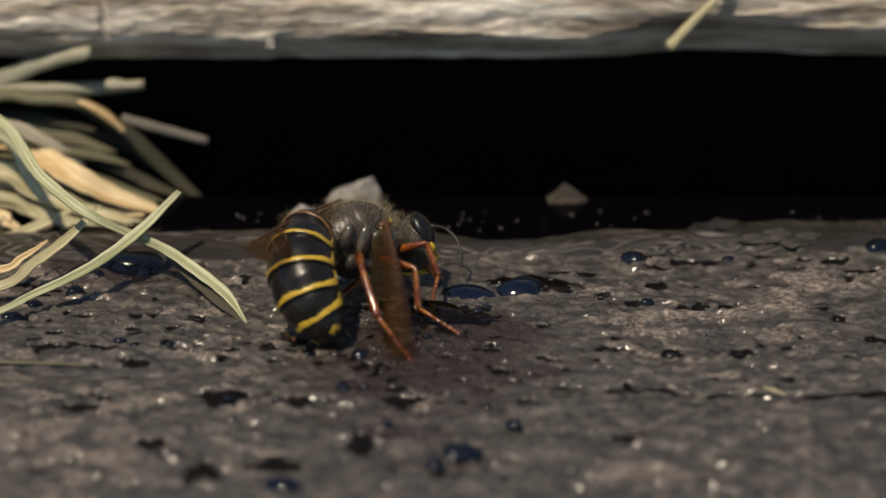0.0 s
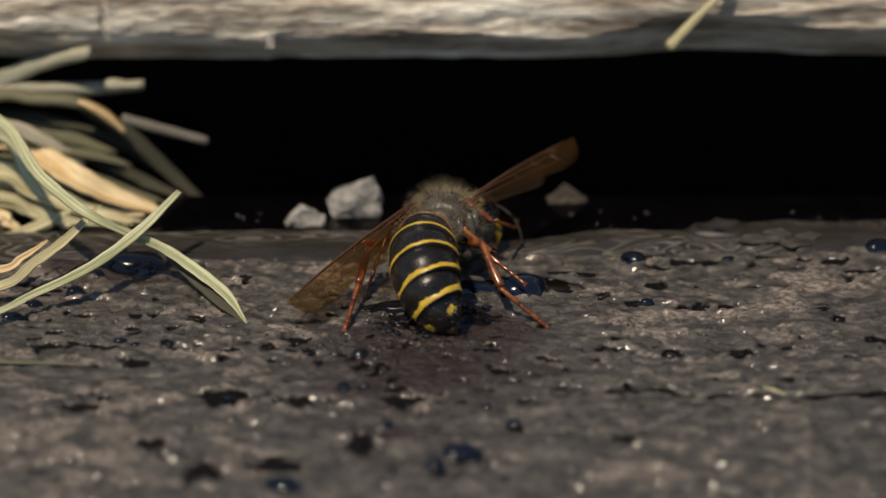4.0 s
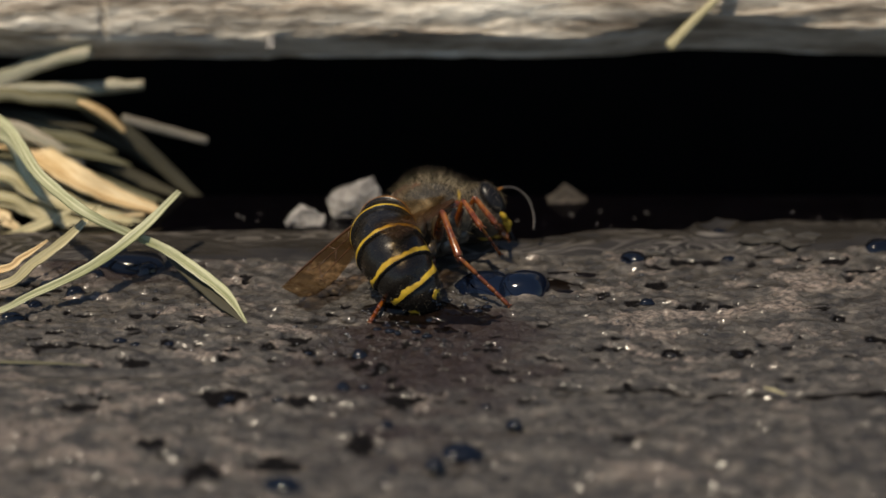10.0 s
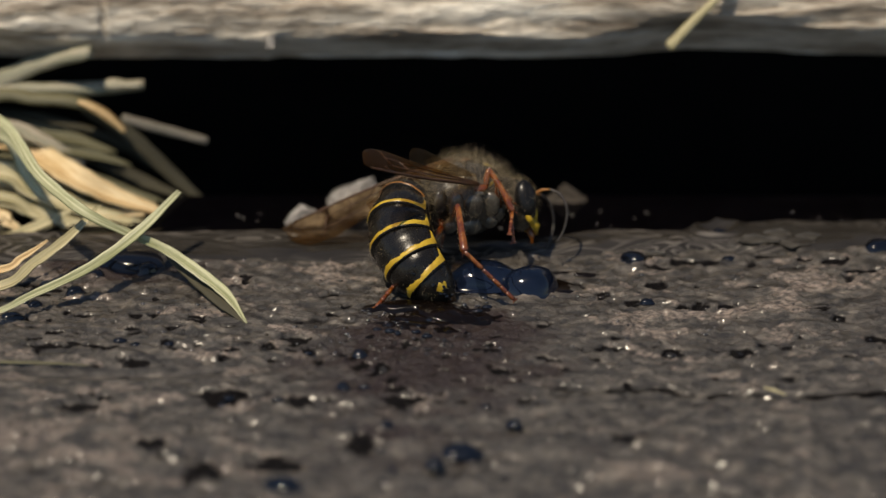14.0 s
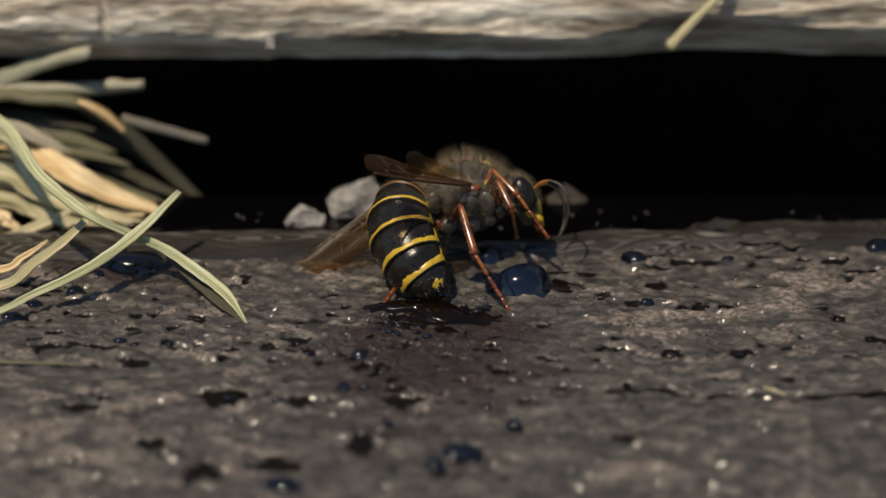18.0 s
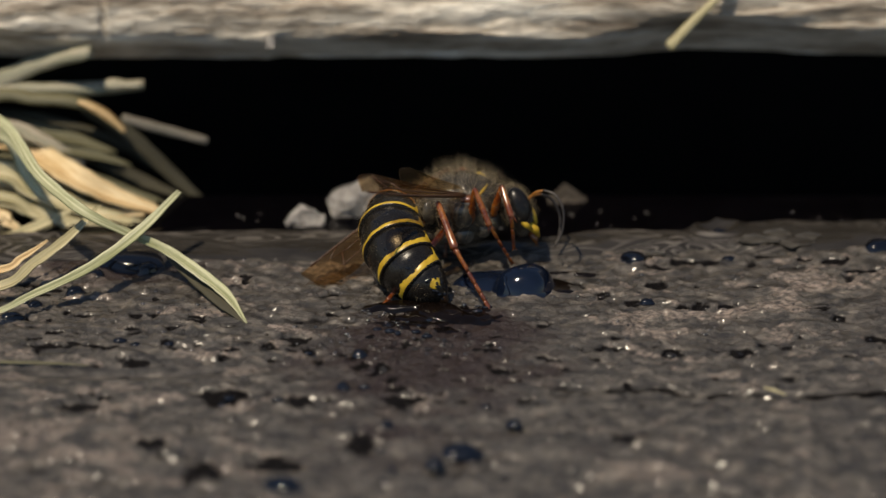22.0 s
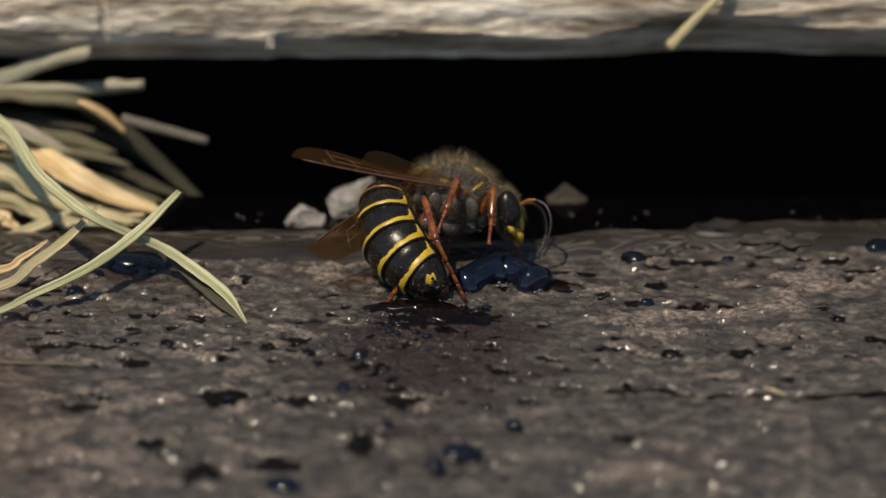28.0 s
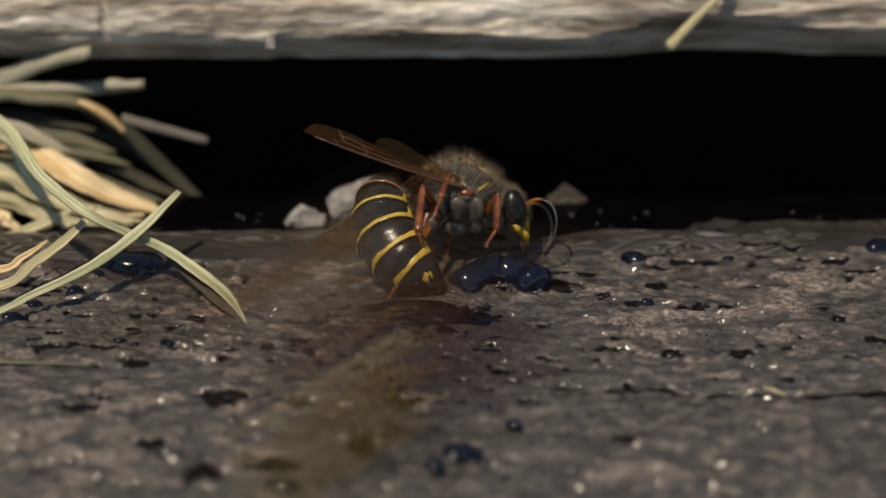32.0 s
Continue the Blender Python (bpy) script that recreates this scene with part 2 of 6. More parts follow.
def tube(points, radii, sides=10, flat=1.0, up=(0, 0, 1), fold=0.0, ridge=0.0):
    """A closed tapered tube; flat: its thickness against its width; fold: how far the middle dips."""
    verts, faces = [], []
    n = len(points)
    for i, p in enumerate(points):
        d = (Vector(points[min(i + 1, n - 1)]) - Vector(points[max(i - 1, 0)])).normalized()
        side = d.cross(Vector(up))
        side = side.normalized() if side.length > 1e-4 else Vector((1, 0, 0))
        top = side.cross(d)
        for j in range(sides):
            a = 2 * math.pi * j / sides
            verts.append(Vector(p) + side * (radii[i] * math.cos(a) * (1 + ridge * (j % 2))) + top * (radii[i] * flat * math.sin(a) * (1 + ridge * (j % 2)) - fold * radii[i] * (1 - abs(math.cos(a)))))
    for i in range(n - 1):
        for j in range(sides):
            a, b = i * sides + j, i * sides + (j + 1) % sides
            faces.append((a, b, b + sides, a + sides))
    faces += [tuple(reversed(range(sides))), tuple(range((n - 1) * sides, n * sides))]
    return verts, faces


def ball(rx, ry, rz, rings=12, sides=18, bend=None):
    verts, faces = [], []
    for i in range(rings + 1):
        a = math.pi * i / rings
        for j in range(sides):
            b = 2 * math.pi * j / sides
            v = Vector((rx * math.sin(a) * math.cos(b), ry * math.sin(a) * math.sin(b), rz * math.cos(a)))
            verts.append(bend(v) if bend else v)
    for i in range(rings):
        for j in range(sides):
            a, b = i * sides + j, i * sides + (j + 1) % sides
            faces.append((a, a + sides, b + sides, b))
    return verts, faces


def joined(*pieces):
    verts, faces = [], []
    for v, f in pieces:
        o = len(verts)
        verts += list(v)
        faces += [tuple(i + o for i in q) for q in f]
    return verts, faces


def moved(piece, m):
    return [m @ Vector(v) for v in piece[0]], piece[1]


RNG = np.random.default_rng(7)


KNOTS = {}


def lattice(x, y, cell, seed):
    """Smooth random values between -1 and 1 over the plane, one knot per cell millimetres."""
    if seed not in KNOTS:
        KNOTS[seed] = np.random.default_rng(seed).uniform(-1, 1, (512, 512))
    g = KNOTS[seed]
    u, v = x / cell + 200, y / cell + 200
    i, j = np.floor(u).astype(int), np.floor(v).astype(int)
    a, b = u - i, v - j
    a, b = a * a * (3 - 2 * a), b * b * (3 - 2 * b)
    i, j, i1, j1 = i % 512, j % 512, (i + 1) % 512, (j + 1) % 512
    return (g[i, j] * (1 - a) + g[i1, j] * a) * (1 - b) + (g[i, j1] * (1 - a) + g[i1, j1] * a) * b


def edge_line(x):
    """How far back the rough board reaches before the liquid film smooths it."""
    return -1.0 + 0.035 * x + 0.7 * lattice(x, x * 0, 5.0, 3) + 0.35 * lattice(x, x * 0, 1.6, 4)


PITS = []


def pit(place, rx, ry, deep=0.3):
    """A wet hole in the film, longer along the board."""
    PITS.append((place[0], place[1], rx, ry, deep))


def bare_wood(x, y):
    """Where pale flakes of dry wood stand out of the film: 0 to 1."""
    drift = lattice(x * 0.8, y, 4.5, 8) * 0.4 + lattice(x * 0.6, y * 1.2, 1.6, 7) * 0.5 + lattice(x * 0.55, y * 1.2, 0.7, 6) * 0.6 + lattice(x * 0.7, y, 0.3, 5) * 0.35
    for cx, cy, rx, ry, much in ((15.5, -1.8, 3.5, 0.7, 0.9), (20.3, -4.0, 2.4, 0.9, 1.3), (11.3, -8.8, 2.6, 0.9, 1.0), (15.8, -8.6, 2.2, 0.7, 0.9), (20.5, -6.5, 2.4, 0.9, 0.8), (-12.6, -8.3, 1.6, 0.5, 0.9), (-9.3, -9.9, 1.9, 0.6, 1.0), (-13.8, -13.4, 1.8, 0.7, 0.8), (-7.9, -6.6, 1.7, 0.5, 0.8), (21, -11, 5, 1.2, 0.6), (-20, -24, 6, 4, 1.0), (-22, -17, 3, 1.5, 0.7), (-9, -26, 3, 1.6, 0.5), (9, -12.6, 5, 1.0, 0.5)):
        drift = drift + 0.6 * much * np.exp(-((x - cx) / rx) ** 2 - ((y - cy) / ry) ** 2)
    return np.clip((drift - 0.46) / 0.2, 0, 1) * (1 - 0.1 / (1 + np.exp((y + 19) / 1.5))) / (1 + np.exp((y + 0.7 - 0.035 * x) / 0.3))


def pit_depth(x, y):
    """How deep the wet holes and cracks go, 0 to 1; also the mask of the shade painted into them."""
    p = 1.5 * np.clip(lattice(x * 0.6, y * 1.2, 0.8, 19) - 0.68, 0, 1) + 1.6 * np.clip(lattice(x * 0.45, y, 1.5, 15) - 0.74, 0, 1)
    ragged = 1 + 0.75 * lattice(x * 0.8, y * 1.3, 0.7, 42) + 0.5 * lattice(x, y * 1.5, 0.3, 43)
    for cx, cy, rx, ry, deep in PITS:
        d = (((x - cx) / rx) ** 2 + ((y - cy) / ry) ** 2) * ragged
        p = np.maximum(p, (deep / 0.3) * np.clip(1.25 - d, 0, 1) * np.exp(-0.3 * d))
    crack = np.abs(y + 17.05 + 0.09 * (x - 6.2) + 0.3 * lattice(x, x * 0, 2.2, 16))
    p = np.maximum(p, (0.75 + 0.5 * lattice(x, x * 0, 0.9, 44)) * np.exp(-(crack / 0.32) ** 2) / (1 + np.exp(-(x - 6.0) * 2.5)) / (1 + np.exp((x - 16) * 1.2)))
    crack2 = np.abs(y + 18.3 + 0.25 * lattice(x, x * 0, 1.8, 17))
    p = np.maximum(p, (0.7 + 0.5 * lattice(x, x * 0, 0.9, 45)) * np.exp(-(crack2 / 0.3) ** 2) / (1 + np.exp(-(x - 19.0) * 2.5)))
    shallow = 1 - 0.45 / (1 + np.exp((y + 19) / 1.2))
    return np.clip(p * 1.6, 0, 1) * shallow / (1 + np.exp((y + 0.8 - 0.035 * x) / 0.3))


def soak_and_shade(x, y):
    """The brown wet patch round the wasp's feet and a few smaller ones, 0 to 1; the one under the straws also paints
    their shade.
    """
    s = 3.0 * np.exp(-((x + 0.2) / 4.3) ** 2 - ((y + 10.4 - 0.05 * x) / 2.2) ** 2) + 2.0 * np.exp(-((x + 0.5) / 7.5) ** 2 - ((y + 15.0) / 4.6) ** 2) + 0.8 * np.exp(-((x - 2) / 8.0) ** 2 - ((y + 25) / 4.0) ** 2) + 0.75 * np.exp(-((x + 6.5) / 6.0) ** 2 - ((y + 23) / 4.0) ** 2) + 1.9 * np.exp(-((x + 17.5) / 6.0) ** 2 - ((y + 2.4) / 2.4) ** 2)
    return np.clip(s + 0.5 * lattice(x * 0.45, y, 1.2, 40) + 0.35 * lattice(x * 0.5, y, 0.5, 41) - 0.62, 0, 1)


def film_end(x):
    """How far back the film over the board's edge reaches."""
    return np.interp(x, [-300, -16, -9, -2, 2.5, 5, 9, 13.6, 14.6, 15.6, 16.8, 18, 300], [1.4, 1.6, 2.1, 1.9, 0.6, 0.7, 2.1, 2.0, 2.9, 3.5, 3.0, 3.2, 3.6]) + 0.12 * lattice(x, x * 0, 1.5, 27)


def relief(x, y):
    """Height of the film-covered board in millimetres."""
    h = 0.12 * lattice(x * 0.7, y, 5.0, 10) + 0.07 * lattice(x * 0.4, y * 1.1, 1.8, 11) + 0.09 * lattice(x * 0.5, y, 0.75, 12) + 0.105 * lattice(x * 0.6, y, 0.33, 13) + 0.06 * lattice(x * 0.7, y, 0.2, 18)
    h = h + (0.30 * lattice(x * 0.6, y, 2.2, 49) + 0.2 * lattice(x * 0.6, y, 1.2, 47) + 0.12 * lattice(x * 0.7, y, 0.6, 48)) / (1 + np.exp((y + 18) / 1.5))
    bare = bare_wood(x, y)
    h = h + bare * (0.07 + 0.10 * lattice(x * 0.5, y * 1.2, 0.45, 14) + 0.08 * lattice(x * 0.7, y, 0.22, 9))
    h = h - 0.24 * pit_depth(x, y)
    # a shallow wet trough along the board, and a long crack
    trough = np.exp(-((y + 15.3 - 0.02 * x) / 0.9) ** 2) / (1 + np.exp((x + 11) / 1.2))
    h = h * (1 - 0.85 * trough) - 0.25 * trough
    crack = np.abs(y + 17.05 + 0.09 * (x - 6.2) + 0.3 * lattice(x, x * 0, 2.2, 16))
    h = h - 0.7 * np.exp(-(crack / 0.22) ** 2) / (1 + np.exp(-(x - 6.0) * 2.5)) / (1 + np.exp((x - 16 + 0 * x) * 1.2))
    crack2 = np.abs(y + 18.3 + 0.25 * lattice(x, x * 0, 1.8, 17))
    h = h - 0.6 * np.exp(-(crack2 / 0.2) ** 2) / (1 + np.exp(-(x - 19.0) * 2.5))
    return h * (1 - 0.6 / (1 + np.exp(-(y + 0.6 - 0.035 * x) / 0.5)))


pit((12.42, -13.10, 0.00), 0.65, 0.55)
pit((11.75, -4.91, 0.00), 0.55, 0.40)
pit((8.87, -5.78, 0.00), 0.40, 0.35)
pit((10.49, -6.87, 0.00), 0.50, 0.35)
pit((13.18, -7.52, 0.00), 0.45, 0.35)
pit((14.21, -7.52, 0.00), 0.60, 0.35)
pit((15.61, -7.52, 0.00), 0.60, 0.35)
pit((17.22, -4.91, 0.00), 0.60, 0.30)
pit((7.82, -8.74, 0.00), 0.50, 0.35)
pit((9.12, -12.82, 0.00), 0.90, 0.40)
pit((16.25, -12.96, 0.00), 0.50, 0.30)
pit((23.47, -11.78, 0.00), 0.70, 0.35)
pit((21.79, -13.79, -0.00), 0.35, 0.30)
pit((21.78, -8.74, 0.00), 0.40, 0.30)
pit((-14.94, -12.20, 0.00), 0.45, 0.40)
pit((-18.75, -12.61, 0.00), 1.10, 0.30)
pit((-15.71, -8.52, 0.00), 0.40, 0.35)
pit((-14.73, -10.23, 0.00), 0.50, 0.35)
pit((-11.78, -13.79, 0.00), 0.45, 0.40)
pit((-9.41, -12.61, -0.00), 0.60, 0.40)
pit((-8.24, -11.50, 0.00), 0.75, 0.35)
pit((-7.32, -12.61, 0.00), 0.40, 0.30)
pit((-4.59, -13.31, -0.00), 0.40, 0.35)
pit((-6.03, -8.38, 0.00), 0.35, 0.30)
pit((-19.04, -19.49, -0.00), 0.70, 0.60)
pit((-17.95, -18.22, 0.00), 0.50, 0.40)
pit((-11.59, -18.69, -0.00), 1.30, 0.90)
pit((-7.53, -19.02, -0.00), 0.80, 0.50)
pit((-2.52, -18.75, 0.00), 0.90, 0.50)
pit((-4.26, -23.36, -0.00), 1.00, 0.90)
pit((0.91, -24.65, 0.00), 1.20, 1.00)
pit((-8.61, -25.92, 0.00), 1.30, 0.90)
pit((-12.37, -27.19, 0.00), 1.50, 1.20)
pit((-15.12, -24.65, 0.00), 1.00, 0.90)
pit((-8.22, -29.38, 0.00), 0.90, 0.80)
pit((9.61, -24.00, 0.00), 0.80, 0.40)
pit((-21.42, -12.61, 0.00), 0.80, 0.40)
pit((-21.39, -10.86, 0.00), 0.50, 0.30)
pit((2.63, -12.96, 0.00), 0.50, 0.30)
pit((5.44, -10.16, 0.00), 0.40, 0.30)
pit((-11.17, -3.66, 0.00), 0.40, 0.30)
pit((-2.53, -17.75, 0.00), 0.60, 0.35)
pit((-23.40, -8.74, 0.00), 0.60, 0.40)
pit((-22.26, -11.57, 0.00), 0.50, 0.30)
pit((18.94, -0.30, 0.00), 0.60, 0.40)
pit((20.21, -1.43, 0.00), 0.50, 0.30)
pit((-3.16, -15.03, 0.00), 0.50, 0.40)
pit((2.95, -11.57, 0.00), 0.45, 0.30)
pit((-6.08, -5.86, 0.00), 0.40, 0.30)
pit((13.91, -1.50, 0.00), 1.30, 0.28)
pit((12.55, -2.17, 0.00), 0.60, 0.22)
pit((18.00, -1.05, 0.00), 0.80, 0.30)
pit((19.67, -2.32, 0.00), 0.90, 0.26)
pit((22.08, -1.88, 0.00), 0.60, 0.30)
pit((23.60, -2.77, -0.00), 0.90, 0.25)
pit((7.36, -4.39, 0.00), 0.50, 0.30)
pit((-14.06, -2.55, 0.00), 0.50, 0.30)
pit((18.89, -12.41, 0.00), 0.60, 0.22)
pit((21.05, -7.66, 0.00), 0.50, 0.22)
pit((5.97, -14.35, 0.00), 0.50, 0.30)
pit((-16.57, -14.35, 0.00), 0.80, 0.30)
pit((-13.62, -8.74, 0.00), 0.50, 0.28)
pit((-11.30, -8.74, 0.00), 0.40, 0.25)
pit((-16.94, -10.51, -0.00), 0.50, 0.3)
# many small wet holes in the soaked wood before the wasp and beside the straws
RP = np.random.default_rng(83)
for _ in range(60):
    pit((RP.normal(-3.5, 5.0), RP.uniform(-20.5, -11.5), 0), RP.uniform(0.2, 0.55), RP.uniform(0.12, 0.26), RP.uniform(0.18, 0.3))
for _ in range(26):
    pit((RP.uniform(-25, -10), RP.uniform(-13, -4), 0), RP.uniform(0.2, 0.5), RP.uniform(0.12, 0.24), RP.uniform(0.18, 0.3))


def grid(name, xs, ys, height, mat, masks=None):
    X, Y = np.meshgrid(xs, ys, indexing="ij")
    Z = height(X, Y)
    nx, ny = len(xs), len(ys)
    co = np.stack([X, Y, Z], -1).reshape(-1, 3) * MM
    i = np.arange(nx - 1)[:, None] * ny + np.arange(ny - 1)[None, :]
    f = np.stack([i, i + ny, i + ny + 1, i + 1], -1).reshape(-1, 4)
    me = bpy.data.meshes.new(name)
    me.vertices.add(nx * ny)
    me.vertices.foreach_set("co", co.ravel())
    me.loops.add(f.size)
    me.loops.foreach_set("vertex_index", f.ravel())
    me.polygons.add(len(f))
    me.polygons.foreach_set("loop_start", np.arange(len(f)) * 4)
    me.polygons.foreach_set("use_smooth", np.ones(len(f), bool))
    for key, mask in (masks or {}).items():
        layer = me.attributes.new(key, "FLOAT", "POINT")
        layer.data.foreach_set("value", mask(X, Y).astype(np.float32).ravel())
    me.materials.append(mat)
    me.update(calc_edges=True)
    me.validate()
    return me


# ---- the board, the liquid and the plank behind ----
def spread(lo, fine_lo, fine_hi, hi, step, out=6):
    return np.concatenate([np.linspace(lo, fine_lo, out, endpoint=False), np.arange(fine_lo, fine_hi, step), np.linspace(fine_hi, hi, out)])


def board_height(x, y):
    h = relief(x, y)
    fall = np.clip((y - film_end(x) + 0.5) / 1.0, 0, 1)
    return h - 0.75 * fall * fall * (3 - 2 * fall)


board = thing("ground", grid("ground", spread(-300, -29, 29, 300, 0.09), spread(-150, -33, 5.5, 8.4, 0.09), board_height, BOARD, {"flake": bare_wood, "pit": pit_depth, "soak_shade": soak_and_shade}), "dark weathered wooden board, wet and pitted, with flaking grain", "board", kind="structure")
under = joined(([(-300, -150, -25), (300, -150, -25), (300, 8.4, -25), (-300, 8.4, -25), (-300, -150, -1.2), (300, -150, -1.2), (300, 8.4, -1.2), (-300, 8.4, -1.2)],
                [(0, 3, 2, 1), (0, 1, 5, 4), (1, 2, 6, 5), (2, 3, 7, 6), (3, 0, 4, 7), (4, 5, 6, 7)]))
part("board_core", mesh_of("board_core", *under, BOARD, False), board)


def film_height(x, y):
    """Liquid lying over the board's back edge: smooth, thicker to the back, dipping under the grain in front."""
    start = edge_line(x)
    t = np.clip((y - start) / 1.1, -1, 1)
    body = 0.1 + 0.26 * t * (2 - t) + 0.05 * lattice(x * 0.6, y * 2.2, 1.7, 21) + 0.02 * lattice(x * 0.5, y * 3, 0.6, 22)
    back = np.clip((y - film_end(x) + 0.25) / 0.45, 0, 1.6)
    ring = np.exp(-(((np.hypot((x - 15.6), (y - 2.3) * 1.1) - 1.25) / 0.26) ** 2)) * 0.2 - 0.34 * np.exp(-((x - 15.6) / 0.8) ** 2 - ((y - 2.2) / 0.7) ** 2)
    far = np.hypot((x - 6.2) * 0.8, (y - 0.2) * 2.0)
    body = body + 0.03 * np.sin(far * 5.0 + 1.5 * lattice(x, y, 1.2, 26)) * np.exp(-(far / 3.2) ** 2)
    return np.where(t <= 0, 0.1 + 0.7 * t, body) - 0.75 * back * back + ring


def hollow_level(x, y):
    """Liquid standing under the wasp: almost level, round its feet."""
    return -0.5 + 0.70 * np.exp(-(((x - 0.4) / 4.4) ** 2 + ((y + 8.9 - 0.1 * x) / 2.5) ** 2) ** 1.3) + 0.13 * lattice(x * 0.6, y, 0.9, 24) + 0.09 * lattice(x, y * 1.3, 0.4, 25)


thing("standing_liquid", grid("standing_liquid", np.arange(-6, 6, 0.15), np.arange(-14, -5, 0.15), hollow_level, WATER), "dark puddle of liquid under the wasp", "liquid", kind="structure")
film = thing("liquid_film", grid("liquid_film", np.arange(-40, 40, 0.14), np.arange(-3.2, 4.6, 0.07), film_height, FILM), "smooth grey film of liquid over the board's back edge", "liquid", kind="structure")
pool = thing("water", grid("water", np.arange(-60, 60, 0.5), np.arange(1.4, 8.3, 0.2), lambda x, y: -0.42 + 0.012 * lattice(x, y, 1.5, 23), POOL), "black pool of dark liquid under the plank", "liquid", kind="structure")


def scum(place, rx, ry, seed, lift):
    """A thin torn flake of dried film with a curled rim."""
    r = np.random.default_rng(seed)
    n = 11
    reach = r.uniform(0.6, 1.15, n)
    verts, faces = [], []
    for level, rise in ((1.0, 0.06), (0.8, 0.015), (0.0, 0.0)):
        for j in range(n):
            a = 2 * math.pi * j / n
            verts.append((rx * reach[j] * level * math.cos(a), ry * reach[j] * level * math.sin(a), rise * r.uniform(0.4, 1.6)))
    faces = [(i * n + j, i * n + (j + 1) % n, (i + 1) * n + (j + 1) % n, (i + 1) * n + j) for i in range(2) for j in range(n)]
    o = len(verts)
    verts += [(v[0], v[1], v[2] - 0.04) for v in verts]
    faces += [tuple(o + i for i in reversed(q)) for q in faces] + [(j, o + j, o + (j + 1) % n, (j + 1) % n) for j in range(n)]
    z = float(film_height(np.array(place[0]), np.array(place[1])))
    z = max(z, float(board_height(np.array(place[0]), np.array(place[1])))) + lift
    return thing("film_flake", mesh_of("film_flake", verts, faces, SCUM, False), "torn grey flake of dried film on the liquid", "flake", at_mm((place[0], place[1], z)), group="flakes of dried film")


for i, (fx, fy, frx, fry) in enumerate(((17.8, 0.5, 1.3, 0.7), (18.9, 1.3, 0.9, 0.5), (19.8, 0.2, 1.1, 0.7), (18.5, -0.5, 1.2, 0.5), (20.7, 0.9, 0.8, 0.5), (11.9, -0.9, 0.9, 0.3))):
    scum((fx, fy), frx, fry, 80 + i, 0.005)


def box(x0, y0, z0, x1, y1, z1):
    return [(x0, y0, z0), (x1, y0, z0), (x1, y1, z0), (x0, y1, z0), (x0, y0, z1), (x1, y0, z1), (x1, y1, z1), (x0, y1, z1)], [(0, 3, 2, 1), (0, 1, 5, 4), (1, 2, 6, 5), (2, 3, 7, 6), (3, 0, 4, 7), (4, 5, 6, 7)]


# wall added to close the gap, where only shade shows
thing("wall_back", mesh_of("wall_back", *box(-300, 60, -25, 300, 75, 6.6), GAP_BLACK, False), "black damp soil at the back of the gap", "soil", kind="structure")
thing("ground_far", grid("ground_far", np.linspace(-2e5, 2e5, 40), np.linspace(-2e5, 2e5, 40), lambda x, y: x * 0 - 26, EARTH), "bare brown earth round the boards", "earth", kind="structure")


def plank_mesh():
    """A thin grey board with a rounded, split front edge and long fibres."""
    xs = np.concatenate([np.linspace(-300, -34, 10, endpoint=False), np.arange(-34, 34, 0.16), np.linspace(34, 300, 10)])
    n, m = 96, 34
    X = np.repeat(xs[:, None], n, 1)
    K = np.repeat(np.arange(n)[None, :], len(xs), 0).astype(float)
    # how far up the worn edge is undercut, along the plank
    nose = np.interp(X, [-300, -20, -10.2, -9.4, 8, 10.5, 14, 19, 22, 300], [2.3, 2.3, 2.1, 2.6, 1.9, 2.3, 3.4, 3.2, 2.6, 2.6]) + 0.35 * lattice(X * 0.25, X * 0, 1.6, 35) + 0.12 * lattice(X * 0.4, X * 0, 0.8, 36)
    back = 0.8 * nose
    a = np.clip(K / m, 0, 1)
    b = np.clip((K - m) / 40, 0, 1) * math.pi / 2
    c = np.clip((K - m - 40) / 18, 0, 1)
    rise = 6.1 - nose
    Yp = back * (1 - a) ** 1.25 + 2.6 * (1 - np.cos(b)) + 14 * c
    Zp = nose * a ** 0.9 + rise * np.sin(b)
    arc = np.where(K < m, nose * a * 1.25, nose * 1.25 + 3.6 * b / 1.57 + 14 * c)
    line = arc + 0.5 * lattice(X * 0.1, X * 0, 2.0, 46)
    d = 0.30 * lattice(X * 0.05, line, 0.5, 31) + 0.22 * lattice(X * 0.1, line, 0.26, 32) + 0.12 * lattice(X * 0.3, line, 0.2, 37) + 0.08 * lattice(X * 0.5, line, 0.4, 33)
    slit = np.exp(-((X + 19.5 - 0.05 * lattice(X * 0, arc, 1.0, 34)) / 0.16) ** 2)
    d = d - 0.7 * slit
    free = K < n - 3
    Yp = Yp - np.where(free & (c < 0.2), d * 0.5, 0)
    Zp = Zp + np.where(free & (K > 2), d * 0.5, 0)
    Yp, Zp = Yp - 0.35, Zp + 0.3
    Yp[:, -2], Zp[:, -2] = 75, 6.4
    Yp[:, -1], Zp[:, -1] = 75, 0.0
    verts = np.stack([X, Yp + 9.8 + 0.012 * X, Zp + 6.75 - 0.002 * X], -1).reshape(-1, 3)
    faces = []
    for i in range(len(xs) - 1):
        for j in range(n):
            a, b = i * n + j, i * n + (j + 1) % n
            faces.append((a, a + n, b + n, b))
    faces += [tuple(range(n)), tuple(reversed(range((len(xs) - 1) * n, len(xs) * n)))]
    return mesh_of("plank", verts, faces, PLANK)


plank = thing("plank", plank_mesh(), "grey weathered plank with a rounded split edge, sunlit on top", "plank")
